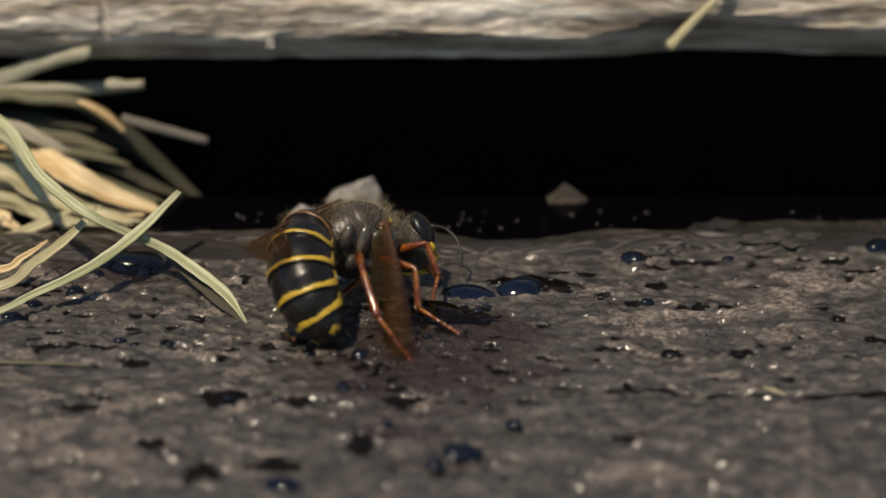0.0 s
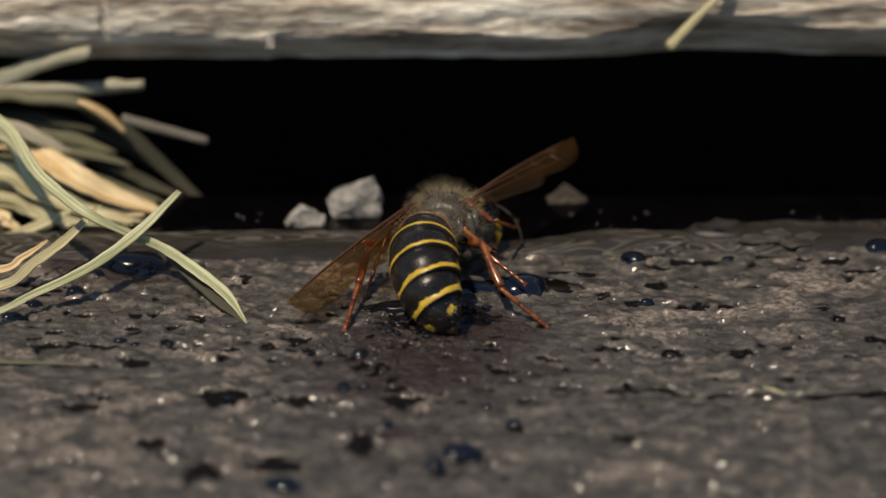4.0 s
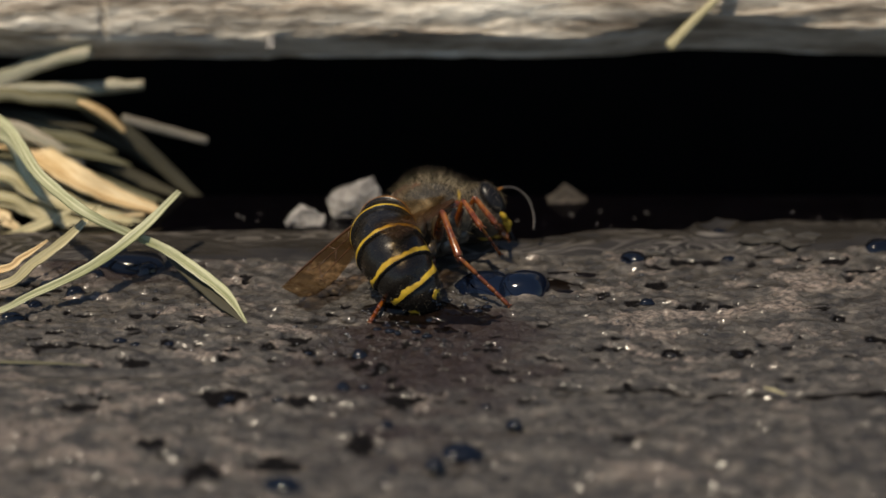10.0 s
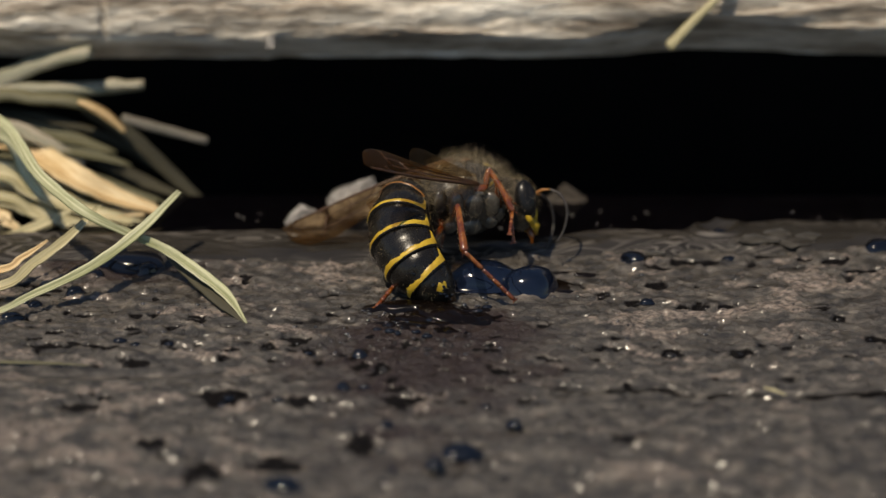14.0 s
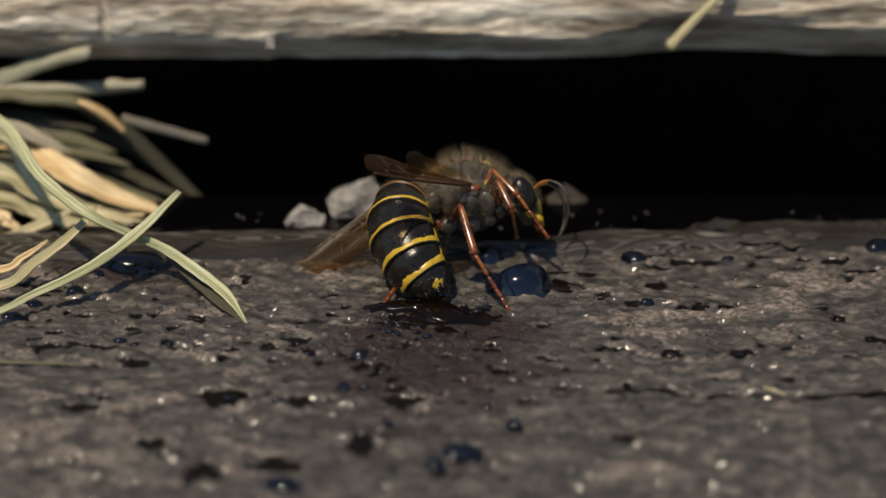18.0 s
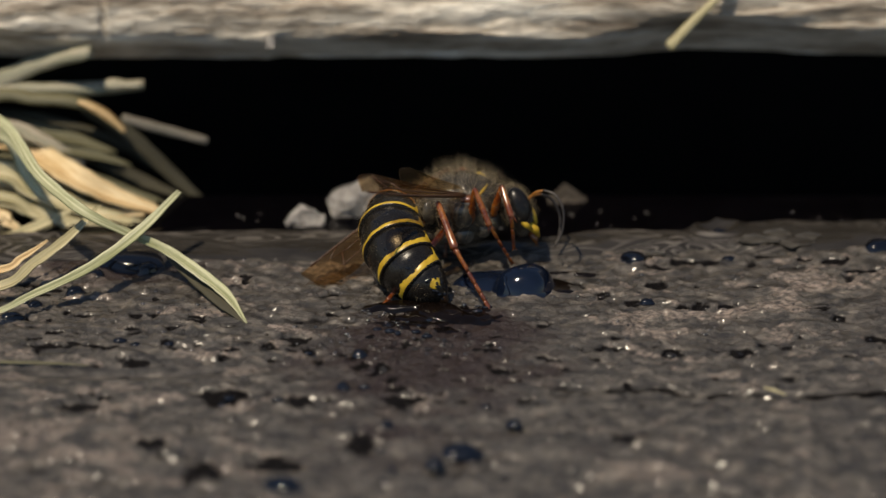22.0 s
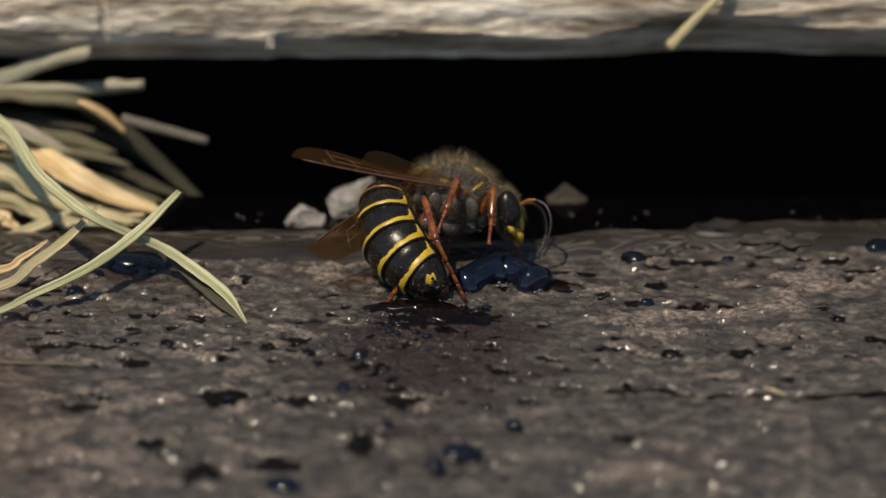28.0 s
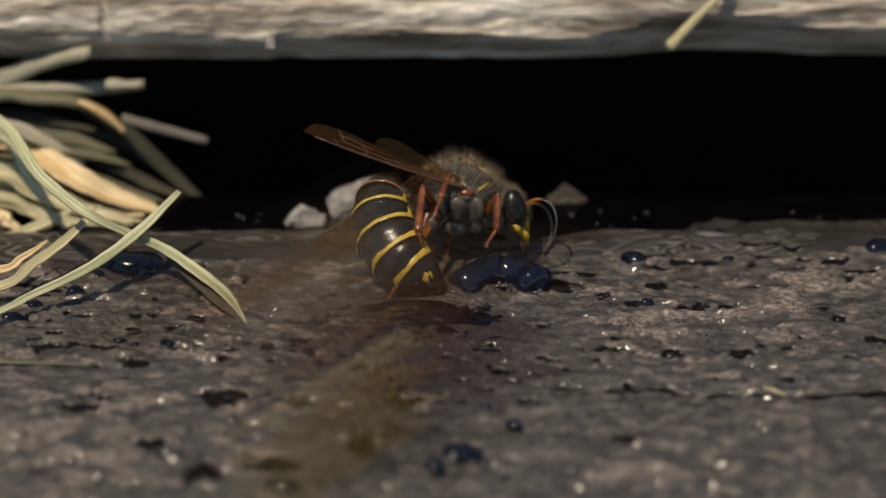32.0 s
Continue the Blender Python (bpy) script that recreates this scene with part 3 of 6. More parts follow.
for sx in (-250, 250):
    thing("batten", mesh_of("batten", *box(sx - 20, 20, -25, sx + 20, 50, 6.7), PLANK, False), "grey wooden batten that carries the plank", "batten", group="battens under the plank")


# ---- pebbles and specks ----
def pebble(place, corners, seed, mat, label):
    """An angular stone chip: the hull of a few corners, split fine and roughened."""
    bm = bmesh.new()
    for c in corners:
        bm.verts.new(c)
    bmesh.ops.convex_hull(bm, input=bm.verts[:])
    bmesh.ops.subdivide_edges(bm, edges=bm.edges[:], cuts=5, use_grid_fill=True)
    for v in bm.verts:
        d = noise.noise_vector(v.co * 1.6 + Vector((seed, 0, 0))) * 0.16 + noise.noise_vector(v.co * 5.0 + Vector((0, seed, 0))) * 0.06
        v.co += d
    bmesh.ops.scale(bm, vec=(MM, MM, MM), verts=bm.verts[:])
    me = bpy.data.meshes.new("pebble")
    bm.to_mesh(me)
    bm.free()
    me.materials.append(mat)
    return thing("pebble", me, label, "pebble", at_mm(place), group="pebbles by the pool")


pebble((-7.90, 4.44, -0.50), [(-1.15, 0, 0.2), (-0.35, 0.1, 1.25), (0.25, -0.2, 1.1), (1.15, 0.1, 0.55), (1.05, -0.5, -0.1), (-1.05, -0.6, -0.1), (-0.8, 0.7, -0.1), (0.9, 0.8, -0.1), (-0.55, -0.5, 0.85)], 5, STONE, "small pale grey stone chip lying in the pool")
pebble((-5.07, 5.77, -0.50), [(-1.6, 0, 0.9), (-0.9, 0.1, 1.6), (0.8, 0, 2.35), (1.1, 0.1, 2.3), (1.6, 0.2, 0.8), (1.4, -0.5, -0.1), (-1.3, -0.6, -0.1), (-1.2, 0.9, -0.1), (1.3, 0.9, -0.1), (-0.2, -0.7, 1.3)], 8, STONE, "larger pale stone chip with a sharp top in the pool")
pebble((7.16, 7.49, -0.50), [(-1.15, 0, 0.25), (-0.55, 0, 0.6), (-0.1, 0, 1.15), (0.15, 0.1, 0.75), (0.6, 0.1, 0.6), (1.15, 0, 0.25), (1.1, -0.4, -0.1), (-1.1, -0.4, -0.1), (0.8, 0.6, -0.1), (-0.8, 0.6, -0.1)], 13, STONE_BROWN, "dull brown stone chip in the dark pool")


def scatter(name, spots, mat, label, category, seed, kind="stuff", lift=0.0):
    """Many tiny rounded grains joined into one."""
    r = np.random.default_rng(seed)
    pieces = []
    for x, y, s in spots:
        v, f = ball(s * r.uniform(0.9, 1.5), s * r.uniform(0.75, 1.1), s * r.uniform(0.45, 0.75), 8, 12)
        z = -0.41 if y > 3.4 else float(board_height(np.array(x), np.array(y)))
        pieces.append((([p + Vector((x, y, z + lift)) for p in v]), f))
    return thing(name, mesh_of(name, *joined(*pieces), mat), label, category, kind=kind)


scatter("dust", [(RNG.uniform(-12, 26), RNG.uniform(3.4, 6.0), RNG.uniform(0.02, 0.06)) for _ in range(45)], SPECK, "pale dust specks on the black pool", "dust", 3)
scatter("fine_droplets", [q for q in [(RNG.uniform(-27, 27), RNG.uniform(-31, -1.0), 0.03 + 0.10 * RNG.uniform() ** 3) for _ in range(1100)] + [(RNG.normal(-1.2, 2.3), RNG.normal(-12.4, 0.9), 0.05 + 0.13 * RNG.uniform() ** 2) for _ in range(110)] + [(RNG.normal(-6, 9), RNG.uniform(-29, -2), RNG.uniform(0.1, 0.16)) for _ in range(30)] if q[1] > -16 or q[2] < 0.055], BEAD, "countless tiny dark beads of liquid on the board", "droplets", 4, lift=-0.03)


def dome(rx, ry, h, seed, lobe=0.12):
    """A low rounded drop with an uneven outline, standing on its flat foot."""
    verts, faces, sides, rings = [], [], 28, 10
    r = np.random.default_rng(seed)
    ph = r.uniform(0, 6.28, 3)
    for i in range(rings + 1):
        a = (math.pi / 2) * (1 - i / rings)
        for j in range(sides):
            b = 2 * math.pi * j / sides
            k = 1 + lobe * (math.sin(2 * b + ph[0]) + 0.6 * math.sin(3 * b + ph[1])) 
            c = math.cos(a) ** 0.85 * k * (1 + 0.16 * max(0.0, 1 - math.sin(a) / 0.25) ** 2)
            lump = 1 + 0.015 * math.sin(4 * b + 5 * a + ph[2]) * math.cos(a)
            verts.append((rx * c * lump * math.cos(b), ry * c * lump * math.sin(b), h * math.sin(a) * lump - 0.08))
    for i in range(rings):
        for j in range(sides):
            a, b = i * sides + j, i * sides + (j + 1) % sides
            faces.append((a, a + sides, b + sides, b))
    faces.append(tuple(range(rings * sides, (rings + 1) * sides)))
    return verts, faces


def drop(place, rx, ry, h, seed, label="dark bead of liquid standing on the wet board", name="droplet"):
    x, y, z = place
    z = max(z, float(board_height(np.array(x), np.array(y)))) - (0.15 if "smear" in label else 0)
    return thing(name, mesh_of(name, *dome(rx, ry, h if name == "liquid_drop" else 0.95 * h, seed, 0.34 if "smear" in label else 0.12), LIQUID if name == "liquid_drop" else WATER if "smear" in label else DROP), label, "droplet", at_mm((x, y, z)), group="drops on the board")


drop((10.74, -1.28, 0.00), 0.72, 0.6, 0.5, 1)
drop((15.7, 1.9, 0.12), 0.4, 0.36, 0.35, 2, "small bead in a ring of liquid film")
drop((24.61, 0.08, 0.00), 0.85, 0.7, 0.6, 3)
drop((19.02, 0.98, 0.00), 0.6, 0.5, 0.35, 4)
drop((-17.58, -1.80, 0.00), 2.4, 1.0, 0.75, 7, "broad dark puddle drop under the straws")
drop((-16.51, -2.92, 0.00), 0.6, 0.5, 0.6, 51)
drop((-18.05, -1.28, -0.00), 0.5, 0.5, 0.9, 52)
drop((-15.38, -1.28, 0.00), 1.2, 0.6, 0.5, 53)
drop((-6.82, -0.53, 0.00), 0.35, 0.3, 0.3, 54)
drop((-19.45, -3.36, 0.00), 0.5, 0.5, 0.4, 8)
drop((-20.45, -5.49, 0.00), 0.5, 0.45, 0.4, 9)
drop((-22.58, -7.16, 0.00), 0.4, 0.4, 0.3, 10)
drop((-9.20, -0.83, 0.00), 0.5, 0.4, 0.3, 11)
drop((-6.50, -0.68, -0.00), 0.9, 0.5, 0.35, 12)
drop((-4.52, -13.38, 0.00), 0.4, 0.4, 0.3, 16)
drop((-5.33, -17.61, 0.00), 0.35, 0.35, 0.3, 18)
drop((-8.24, -28.76, 0.00), 0.9, 0.8, 0.5, 19)
drop((0.91, -24.97, 0.00), 0.9, 0.9, 0.5, 20, "blue-black drop reflecting the sky")
drop((-0.41, -26.24, 0.00), 0.5, 0.5, 0.4, 21)
drop((-2.97, -22.06, 0.00), 0.35, 0.35, 0.3, 22)
drop((3.75, -21.60, 0.00), 0.4, 0.4, 0.25, 23)
drop((11.27, -6.94, -0.00), 0.35, 0.3, 0.25, 24)
drop((16.08, -1.28, 0.00), 0.35, 0.3, 0.25, 25)
drop((-1.30, -9.73, 0.00), 2.30, 0.55, 0.35, 60, "dark wet smear under the wasp")
drop((0.50, -9.17, 0.00), 0.90, 0.40, 0.30, 61, "dark wet smear under the wasp")
drop((-2.90, -10.02, 0.00), 0.50, 0.35, 0.35, 62, "dark wet smear under the wasp")
drop((-2.10, -10.44, 0.00), 0.40, 0.30, 0.40, 63, "dark wet smear under the wasp")
drop((1.74, -8.74, 0.00), 0.50, 0.30, 0.25, 64, "dark wet smear under the wasp")
drop((-0.43, -10.86, 0.00), 0.45, 0.30, 0.25, 65, "dark wet smear under the wasp")
drop((-3.97, -11.36, -0.00), 0.35, 0.30, 0.30, 66, "dark wet smear under the wasp")
drop((2.42, -8.17, -0.00), 0.35, 0.30, 0.30, 67, "dark wet smear under the wasp")
drop((-0.9, -8.1, 0.00), 2.4, 1.2, 0.55, 68, "dark wet smear under the wasp")
drop((7.30, -3.14, 0.00), 1.5, 0.4, 0.25, 70, "dark wet smear beside the drop")
# added beneath the drop to draw its black edge
drop((4.3, -4.5, 0.00), 2.5, 1.9, 0.34, 71, "dark wet smear round the drop")
drop((-23.71, -8.74, -0.00), 0.6, 0.5, 0.35, 30)
WET = ((-4.3, -8.2), (-4.0, -9.4), (-2.9, -9.7), (-2.7, -9.8), (-2.15, -9.9), (-1.4, -8.0), (-0.9, -8.3), (-0.6, -8.1), (-1.6, -7.4), (1.0, -5.6), (0.7, -5.9), (1.4, -5.9), (2.7, -5.2), (3.5, -5.0), (4.0, -5.0), (5.1, -5.6), (5.6, -5.6), (-0.2, -9.0), (0.6, -8.6), (1.6, -7.9), (-3.4, -8.8), (0.2, -7.2), (2.2, -7.0))
RW = np.random.default_rng(31)
scatter("wet_beads", [(x + RW.normal(0, 0.25), y + RW.normal(0, 0.3), RW.uniform(0.06, 0.06 + 0.1 * RW.uniform())) for x, y in WET for _ in range(3)], BUBBLE, "glinting beads and bubbles in the wet hollow under the wasp", "bubbles", 14, lift=0.06)

scatter("pit_beads", [(cx + RNG.normal(0, 0.35 * rx), cy + RNG.normal(0, 0.3) * ry, RNG.uniform(0.3, 0.5) * ry) for cx, cy, rx, ry, deep in PITS if cy > -16 for _ in range(2)], BEAD, "glinting beads in the wet pits", "droplets", 9, lift=-0.05)
BUBBLES = ((-2.90, -10.02, 0.00), (-2.04, -10.44, 0.00), (-1.30, -9.95, 0.00), (-0.74, -9.52, 0.00), (-2.46, -11.01, 0.00), (-1.48, -10.94, 0.00), (-0.25, -9.24, 0.00), (0.53, -8.81, 0.00), (1.90, -8.38, -0.00), (2.43, -7.88, -0.00), (-3.58, -10.58, -0.00), (-0.86, -11.57, 0.00), (-16.51, -2.77, 0.00), (-17.99, -1.35, 0.00), (-19.56, -3.07, 0.00), (-20.50, -5.20, 0.00), (-23.03, -7.01, 0.00), (-7.96, -28.45, 0.00), (-8.23, -29.19, -0.00), (-8.50, -29.82, -0.00), (-11.37, -18.82, 0.00), (-11.63, -19.22, 0.00), (-5.34, -17.41, 0.00), (-4.16, -17.34, 0.00), (-2.94, -22.12, 0.00), (-3.28, -23.81, 0.00), (-0.53, -26.37, 0.00), (0.47, -25.48, 0.00), (1.32, -25.22, 0.00), (1.50, -24.26, 0.00), (3.54, -21.60, 0.00), (3.95, -21.60, 0.00), (3.17, -27.82, 0.00), (-2.59, -27.38, 0.00), (-3.02, -28.13, -0.00), (-8.75, -19.22, 0.00), (2.27, -19.75, -0.00), (-17.57, -11.85, 0.00), (-16.68, -12.41, 0.00), (-14.85, -12.13, 0.00), (-2.13, -10.37, 0.00), (-2.90, -10.86, -0.00), (-4.47, -8.38, 0.00), (-7.31, -12.96, 0.00))
scatter("bubbles", [(q[0], q[1], 0.27 if q[1] < -17 else 0.3 if q[0] < -15 else 0.22) for q in BUBBLES], DROP, "glinting bubbles on the wet board", "bubbles", 6, lift=0.0)
scatter("sparkling_droplets", [(RNG.uniform(-26, 26), RNG.uniform(-18, -1.5), RNG.uniform(0.05, 0.12)) for _ in range(70)] + [(RNG.normal(-1, 3.5), RNG.normal(-12.2, 1.2), RNG.uniform(0.05, 0.12)) for _ in range(45)] + [(RNG.normal(9, 4), RNG.normal(-8, 2.5), RNG.uniform(0.05, 0.10)) for _ in range(24)] + [(RNG.normal(-15, 4), RNG.normal(-7, 3), RNG.uniform(0.05, 0.11)) for _ in range(30)], BUBBLE, "tiny sparkling droplets scattered over the board", "droplets", 12, lift=-0.02)
sip = drop((4.42, -5.27, 0.00), 1.75, 1.35, 1.6, 41, "large blue-black drop that the wasp drinks from", "liquid_drop")
sip_b = drop((1.28, -5.86, 0.00), 2.3, 1.2, 1.2, 42, "smaller blue-black drop beside the large one", "liquid_drop")
# the full drop: one bent body of liquid with a thick lobe at each end
full_path = smooth_path([(0.75, -5.45, -0.05), (1.05, -5.2, 0.0), (1.6, -4.5, 0.05), (2.5, -3.6, 0.15), (3.7, -3.5, 0.15), (4.7, -4.2, 0.05), (5.2, -4.95, 0.0), (5.5, -5.4, -0.05)], 7)
full_size = [max(0.05, float(np.interp(i / (len(full_path) - 1), (0, 0.06, 0.14, 0.3, 0.5, 0.68, 0.84, 0.94, 1), (0.1, 0.8, 1.1, 1.0, 0.95, 1.0, 1.2, 0.9, 0.1)))) for i in range(len(full_path))]
sip_full = thing("liquid_drop", mesh_of("liquid_drop", *tube(full_path, full_size, 36, 1.0, (0, 0, 1)), LIQUID), "long blue-black drop that fills up under the drinking wasp", "droplet", group="drops on the board")
sip_c = drop((2.5, -1.2, 0.00), 0.9, 0.7, 0.7, 43, "small blue-black drop under the wasp's mouth", "liquid_drop")
sip_d = drop((5.3, -0.2, 0.00), 0.8, 0.6, 0.6, 44, "small blue-black drop under the wasp's mouth", "liquid_drop")


# ---- dry grass ----
def blade(parent, name, points, widths, mat, flat=0.35, fold=0.0, label=""):
    path = smooth_path(points, 7)
    n = len(path)
    w = [0.76 * float(np.interp(i / (n - 1), np.linspace(0, 1, len(widths)), widths)) * (1 + 0.05 * math.sin(i * 1.7)) for i in range(n)]
    v, f = tube(path, w, 20, flat, (0, -0.55, 0.85), fold, 0.14)
    me = mesh_of(name, v, f, mat)
    # distance along the blade and place across it, for the grain
    far = 0.0
    strip = []
    turn = (sum(q.x * 3.1 + q.y * 1.7 for q in path) * 0.37) % 1.0
    for i, q in enumerate(path):
        far += (q - path[i - 1]).length if i else 0.0
        for j in range(20):
            strip += [far * MM, 2.2 * math.cos(2 * math.pi * j / 20) * MM, (turn * 40 + 0.25 * math.sin(2 * math.pi * j / 20)) * MM]
    me.attributes.new("strip", "FLOAT_VECTOR", "POINT").data.foreach_set("vector", strip)
    return part(name, me, parent, label)


tuft = thing("grass_tuft", None, "tuft of dry straw and half-green grass blades", "grass")
blade(tuft, "blade", [(-34, -12, 0.3), (-25.40, -10.40, 0.80), (-22.45, -8.37, 1.20), (-19.44, -6.57, 2.00), (-16.90, -4.13, 3.00), (-14.72, -1.31, 4.20)], [0.13, 0.2, 0.28, 0.36, 0.38, 0.2], STRAW_GREEN, 0.3, 0.75, "pale straw blade with a cut tip")
blade(tuft, "blade", [(-33, 2, 3), (-26.12, 4.62, 6.20), (-22.51, -1.38, 5.20), (-19.84, -4.12, 4.20), (-17.07, -4.02, 2.60)], [0.3, 0.4, 0.42, 0.4, 0.25], STRAW_GREEN, 0.3, 0.75, "pale green blade")
blade(tuft, "blade", [(-18.02, -3.76, 3.00), (-15.51, -4.21, 2.00), (-13.56, -5.89, 1.40), (-11.95, -7.53, 0.80), (-10.73, -9.80, 0.10)], [0.3, 0.36, 0.42, 0.38, 0.05], STRAW_GREEN, 0.3, 0.9, "grey-green leaf tip that touches the board")
blade(tuft, "blade", [(-34, -6, 0.3), (-25.03, -7.23, 1.00), (-22.67, -5.21, 1.60), (-20.88, -3.58, 2.40), (-19.16, -1.38, 3.40)], [0.2, 0.36, 0.38, 0.34, 0.12], STRAW, 0.3, 0.75)
blade(tuft, "blade", [(-34, -4, 0.3), (-25.21, -5.04, 1.00), (-23.35, -4.47, 1.60), (-22.02, -3.10, 2.00)], [0.2, 0.3, 0.25, 0.08], STRAW_ORANGE, 0.3, 0.75)
blade(tuft, "stalk", [(-36, 8, 4), (-26.57, 9.90, 5.86), (-23.29, 10.20, 7.08), (-20.24, 9.00, 8.29)], [0.6, 0.72, 0.7, 0.55], STRAW_GREY, 0.7, 0.0, "thick pale straw")
blade(tuft, "stalk", [(-36, 7, 4), (-26.54, 9.40, 5.55), (-22.99, 9.90, 5.58), (-19.74, 10.10, 5.57), (-17.29, 10.20, 5.74)], [0.4, 0.5, 0.5, 0.52, 0.36], STRAW_GREY, 0.8, 0.0, "jointed straw with a brown node")
blade(tuft, "stalk", [(-36, 7, 4), (-26.50, 8.90, 5.51), (-23.57, 8.90, 5.41), (-21.30, 8.90, 5.23), (-19.68, 8.80, 4.56), (-18.40, 8.70, 3.47)], [0.4, 0.5, 0.5, 0.52, 0.42, 0.25], STRAW_OLIVE, 0.5, 0.0, "bent olive straw with a tan tip")
blade(tuft, "stalk", [(-21.02, 8.60, 5.36), (-20.30, 8.50, 5.12), (-19.34, 8.50, 4.48), (-18.32, 8.40, 3.53)], [0.15, 0.34, 0.4, 0.2], STRAW_ORANGE, 0.6, 0.0, "tan frayed straw tip")
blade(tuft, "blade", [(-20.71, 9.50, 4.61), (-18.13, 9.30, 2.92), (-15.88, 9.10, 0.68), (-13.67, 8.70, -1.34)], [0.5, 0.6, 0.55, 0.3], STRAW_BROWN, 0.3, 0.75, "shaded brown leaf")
blade(tuft, "stalk", [(-19.72, 10.00, 5.82), (-19.06, 9.90, 5.86), (-17.43, 9.80, 5.84)], [0.25, 0.5, 0.2], STRAW_GREY, 0.8, 0.0, "pinkish node of the jointed straw")
blade(tuft, "stalk", [(-18.65, 10.20, 3.60), (-16.20, 10.10, 2.93), (-13.65, 9.90, 2.30)], [0.38, 0.36, 0.28], STRAW_STUB, 0.8, 0.0, "grey straw stub")
blade(tuft, "blade", [(-35, 5, 2), (-26.20, 8.10, 3.09), (-23.60, 7.90, 2.47), (-21.18, 5.60, 2.07), (-18.92, 5.20, 1.01), (-16.17, 4.80, 0.12)], [0.6, 0.7, 0.9, 0.95, 0.75, 0.3], STRAW_ORANGE, 0.25, 0.75, "broad sunlit orange leaf")
blade(tuft, "blade", [(-35, 5, 1.5), (-25.98, 5.20, 2.60), (-23.42, 5.00, 1.45), (-20.85, 4.80, 0.48), (-16.97, 4.40, -0.52)], [0.6, 0.8, 0.8, 0.7, 0.25], STRAW, 0.25, 0.75)
blade(tuft, "blade", [(-35, 4, 1), (-25.99, 4.60, 1.10), (-23.41, 4.40, 0.41), (-20.50, 4.00, -0.40), (-15.64, 3.60, -0.57)], [0.5, 0.7, 0.6, 0.5, 0.15], STRAW, 0.25, 0.75)
blade(tuft, "blade", [(-35, 5, 3), (-26.19, 8.30, 3.89), (-23.28, 8.30, 3.18), (-20.71, 8.20, 1.62)], [0.4, 0.5, 0.5, 0.2], STRAW_GREY, 0.3, 0.75)
blade(tuft, "blade", [(-35, 3, 1), (-25.95, 3.80, 0.40), (-24.98, 3.60, 0.07), (-24.21, 3.40, -0.30)], [0.4, 0.5, 0.45, 0.25], STRAW_ORANGE, 0.3, 0.1)
blade(tuft, "blade", [(-35, 9, 4), (-26.35, 10.20, 3.78), (-22.75, 10.20, 3.42), (-19.18, 10.20, 2.17), (-16.60, 10.20, 0.37)], [0.4, 0.5, 0.5, 0.4, 0.2], STRAW_BROWN, 0.3, 0.75)
blade(tuft, "blade", [(-35, 0, 1), (-26.22, 2.60, -0.61), (-23.31, 2.80, 0.08), (-20.99, 3.20, 1.03)], [0.3, 0.4, 0.4, 0.12], STRAW, 0.3, 0.75)
blade(tuft, "blade", [(-35, 4, 2), (-26.05, 5.60, 1.64), (-22.83, 5.40, 0.81), (-19.26, 5.00, 0.07), (-17.10, 4.60, 0.03)], [0.4, 0.5, 0.55, 0.4, 0.1], STRAW_ORANGE, 0.3, 0.75)
blade(tuft, "blade", [(-23.32, 8.50, 2.49), (-21.96, 8.30, 1.57), (-20.26, 8.10, 0.23), (-16.53, 5.60, 0.08)], [0.5, 0.85, 0.7, 0.2], STRAW_ORANGE, 0.25, 0.75, "curled sunlit orange leaf")
blade(tuft, "blade", [(-35, 2, 1), (-25.93, 3.20, -0.32), (-22.39, 3.20, -0.53), (-18.97, 3.00, -0.94)], [0.3, 0.45, 0.4, 0.12], STRAW_BROWN, 0.3, 0.75)
blade(tuft, "blade", [(-35, 3, 4), (-25.94, 5.60, 4.69), (-23.74, 5.20, 1.97), (-22.01, 4.40, -0.30)], [0.3, 0.42, 0.4, 0.15], STRAW_GREEN, 0.3, 0.75)
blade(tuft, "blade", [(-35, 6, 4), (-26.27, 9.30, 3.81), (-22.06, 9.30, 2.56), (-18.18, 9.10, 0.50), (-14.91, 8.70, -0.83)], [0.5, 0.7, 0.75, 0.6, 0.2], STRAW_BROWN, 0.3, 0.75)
blade(tuft, "blade", [(-35, 5, 3), (-26.23, 7.90, 2.04), (-23.31, 7.90, 1.40), (-19.93, 5.80, 0.91), (-17.66, 5.60, 0.58)], [0.5, 0.7, 0.7, 0.5, 0.15], STRAW, 0.3, 0.75)
blade(tuft, "blade", [(-35, 3, 1.5), (-25.97, 4.40, 1.37), (-23.41, 4.20, 0.22), (-21.46, 3.40, -1.19)], [0.3, 0.4, 0.36, 0.1], STRAW, 0.3, 0.75)
# dark strip laid under the tip to paint its shaded side
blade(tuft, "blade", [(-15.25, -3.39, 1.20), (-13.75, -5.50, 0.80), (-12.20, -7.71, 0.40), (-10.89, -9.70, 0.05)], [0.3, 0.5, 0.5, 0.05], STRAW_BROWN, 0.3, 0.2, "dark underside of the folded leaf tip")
# filler leaves whose dark olive paints the shade deep in the tuft
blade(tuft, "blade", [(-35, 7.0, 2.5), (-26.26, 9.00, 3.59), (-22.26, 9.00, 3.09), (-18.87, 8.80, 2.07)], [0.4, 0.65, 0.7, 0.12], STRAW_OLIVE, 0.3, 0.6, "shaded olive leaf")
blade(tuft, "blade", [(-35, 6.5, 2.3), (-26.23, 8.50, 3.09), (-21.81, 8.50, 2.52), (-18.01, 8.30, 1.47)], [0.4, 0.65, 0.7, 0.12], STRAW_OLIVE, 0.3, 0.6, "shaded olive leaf")
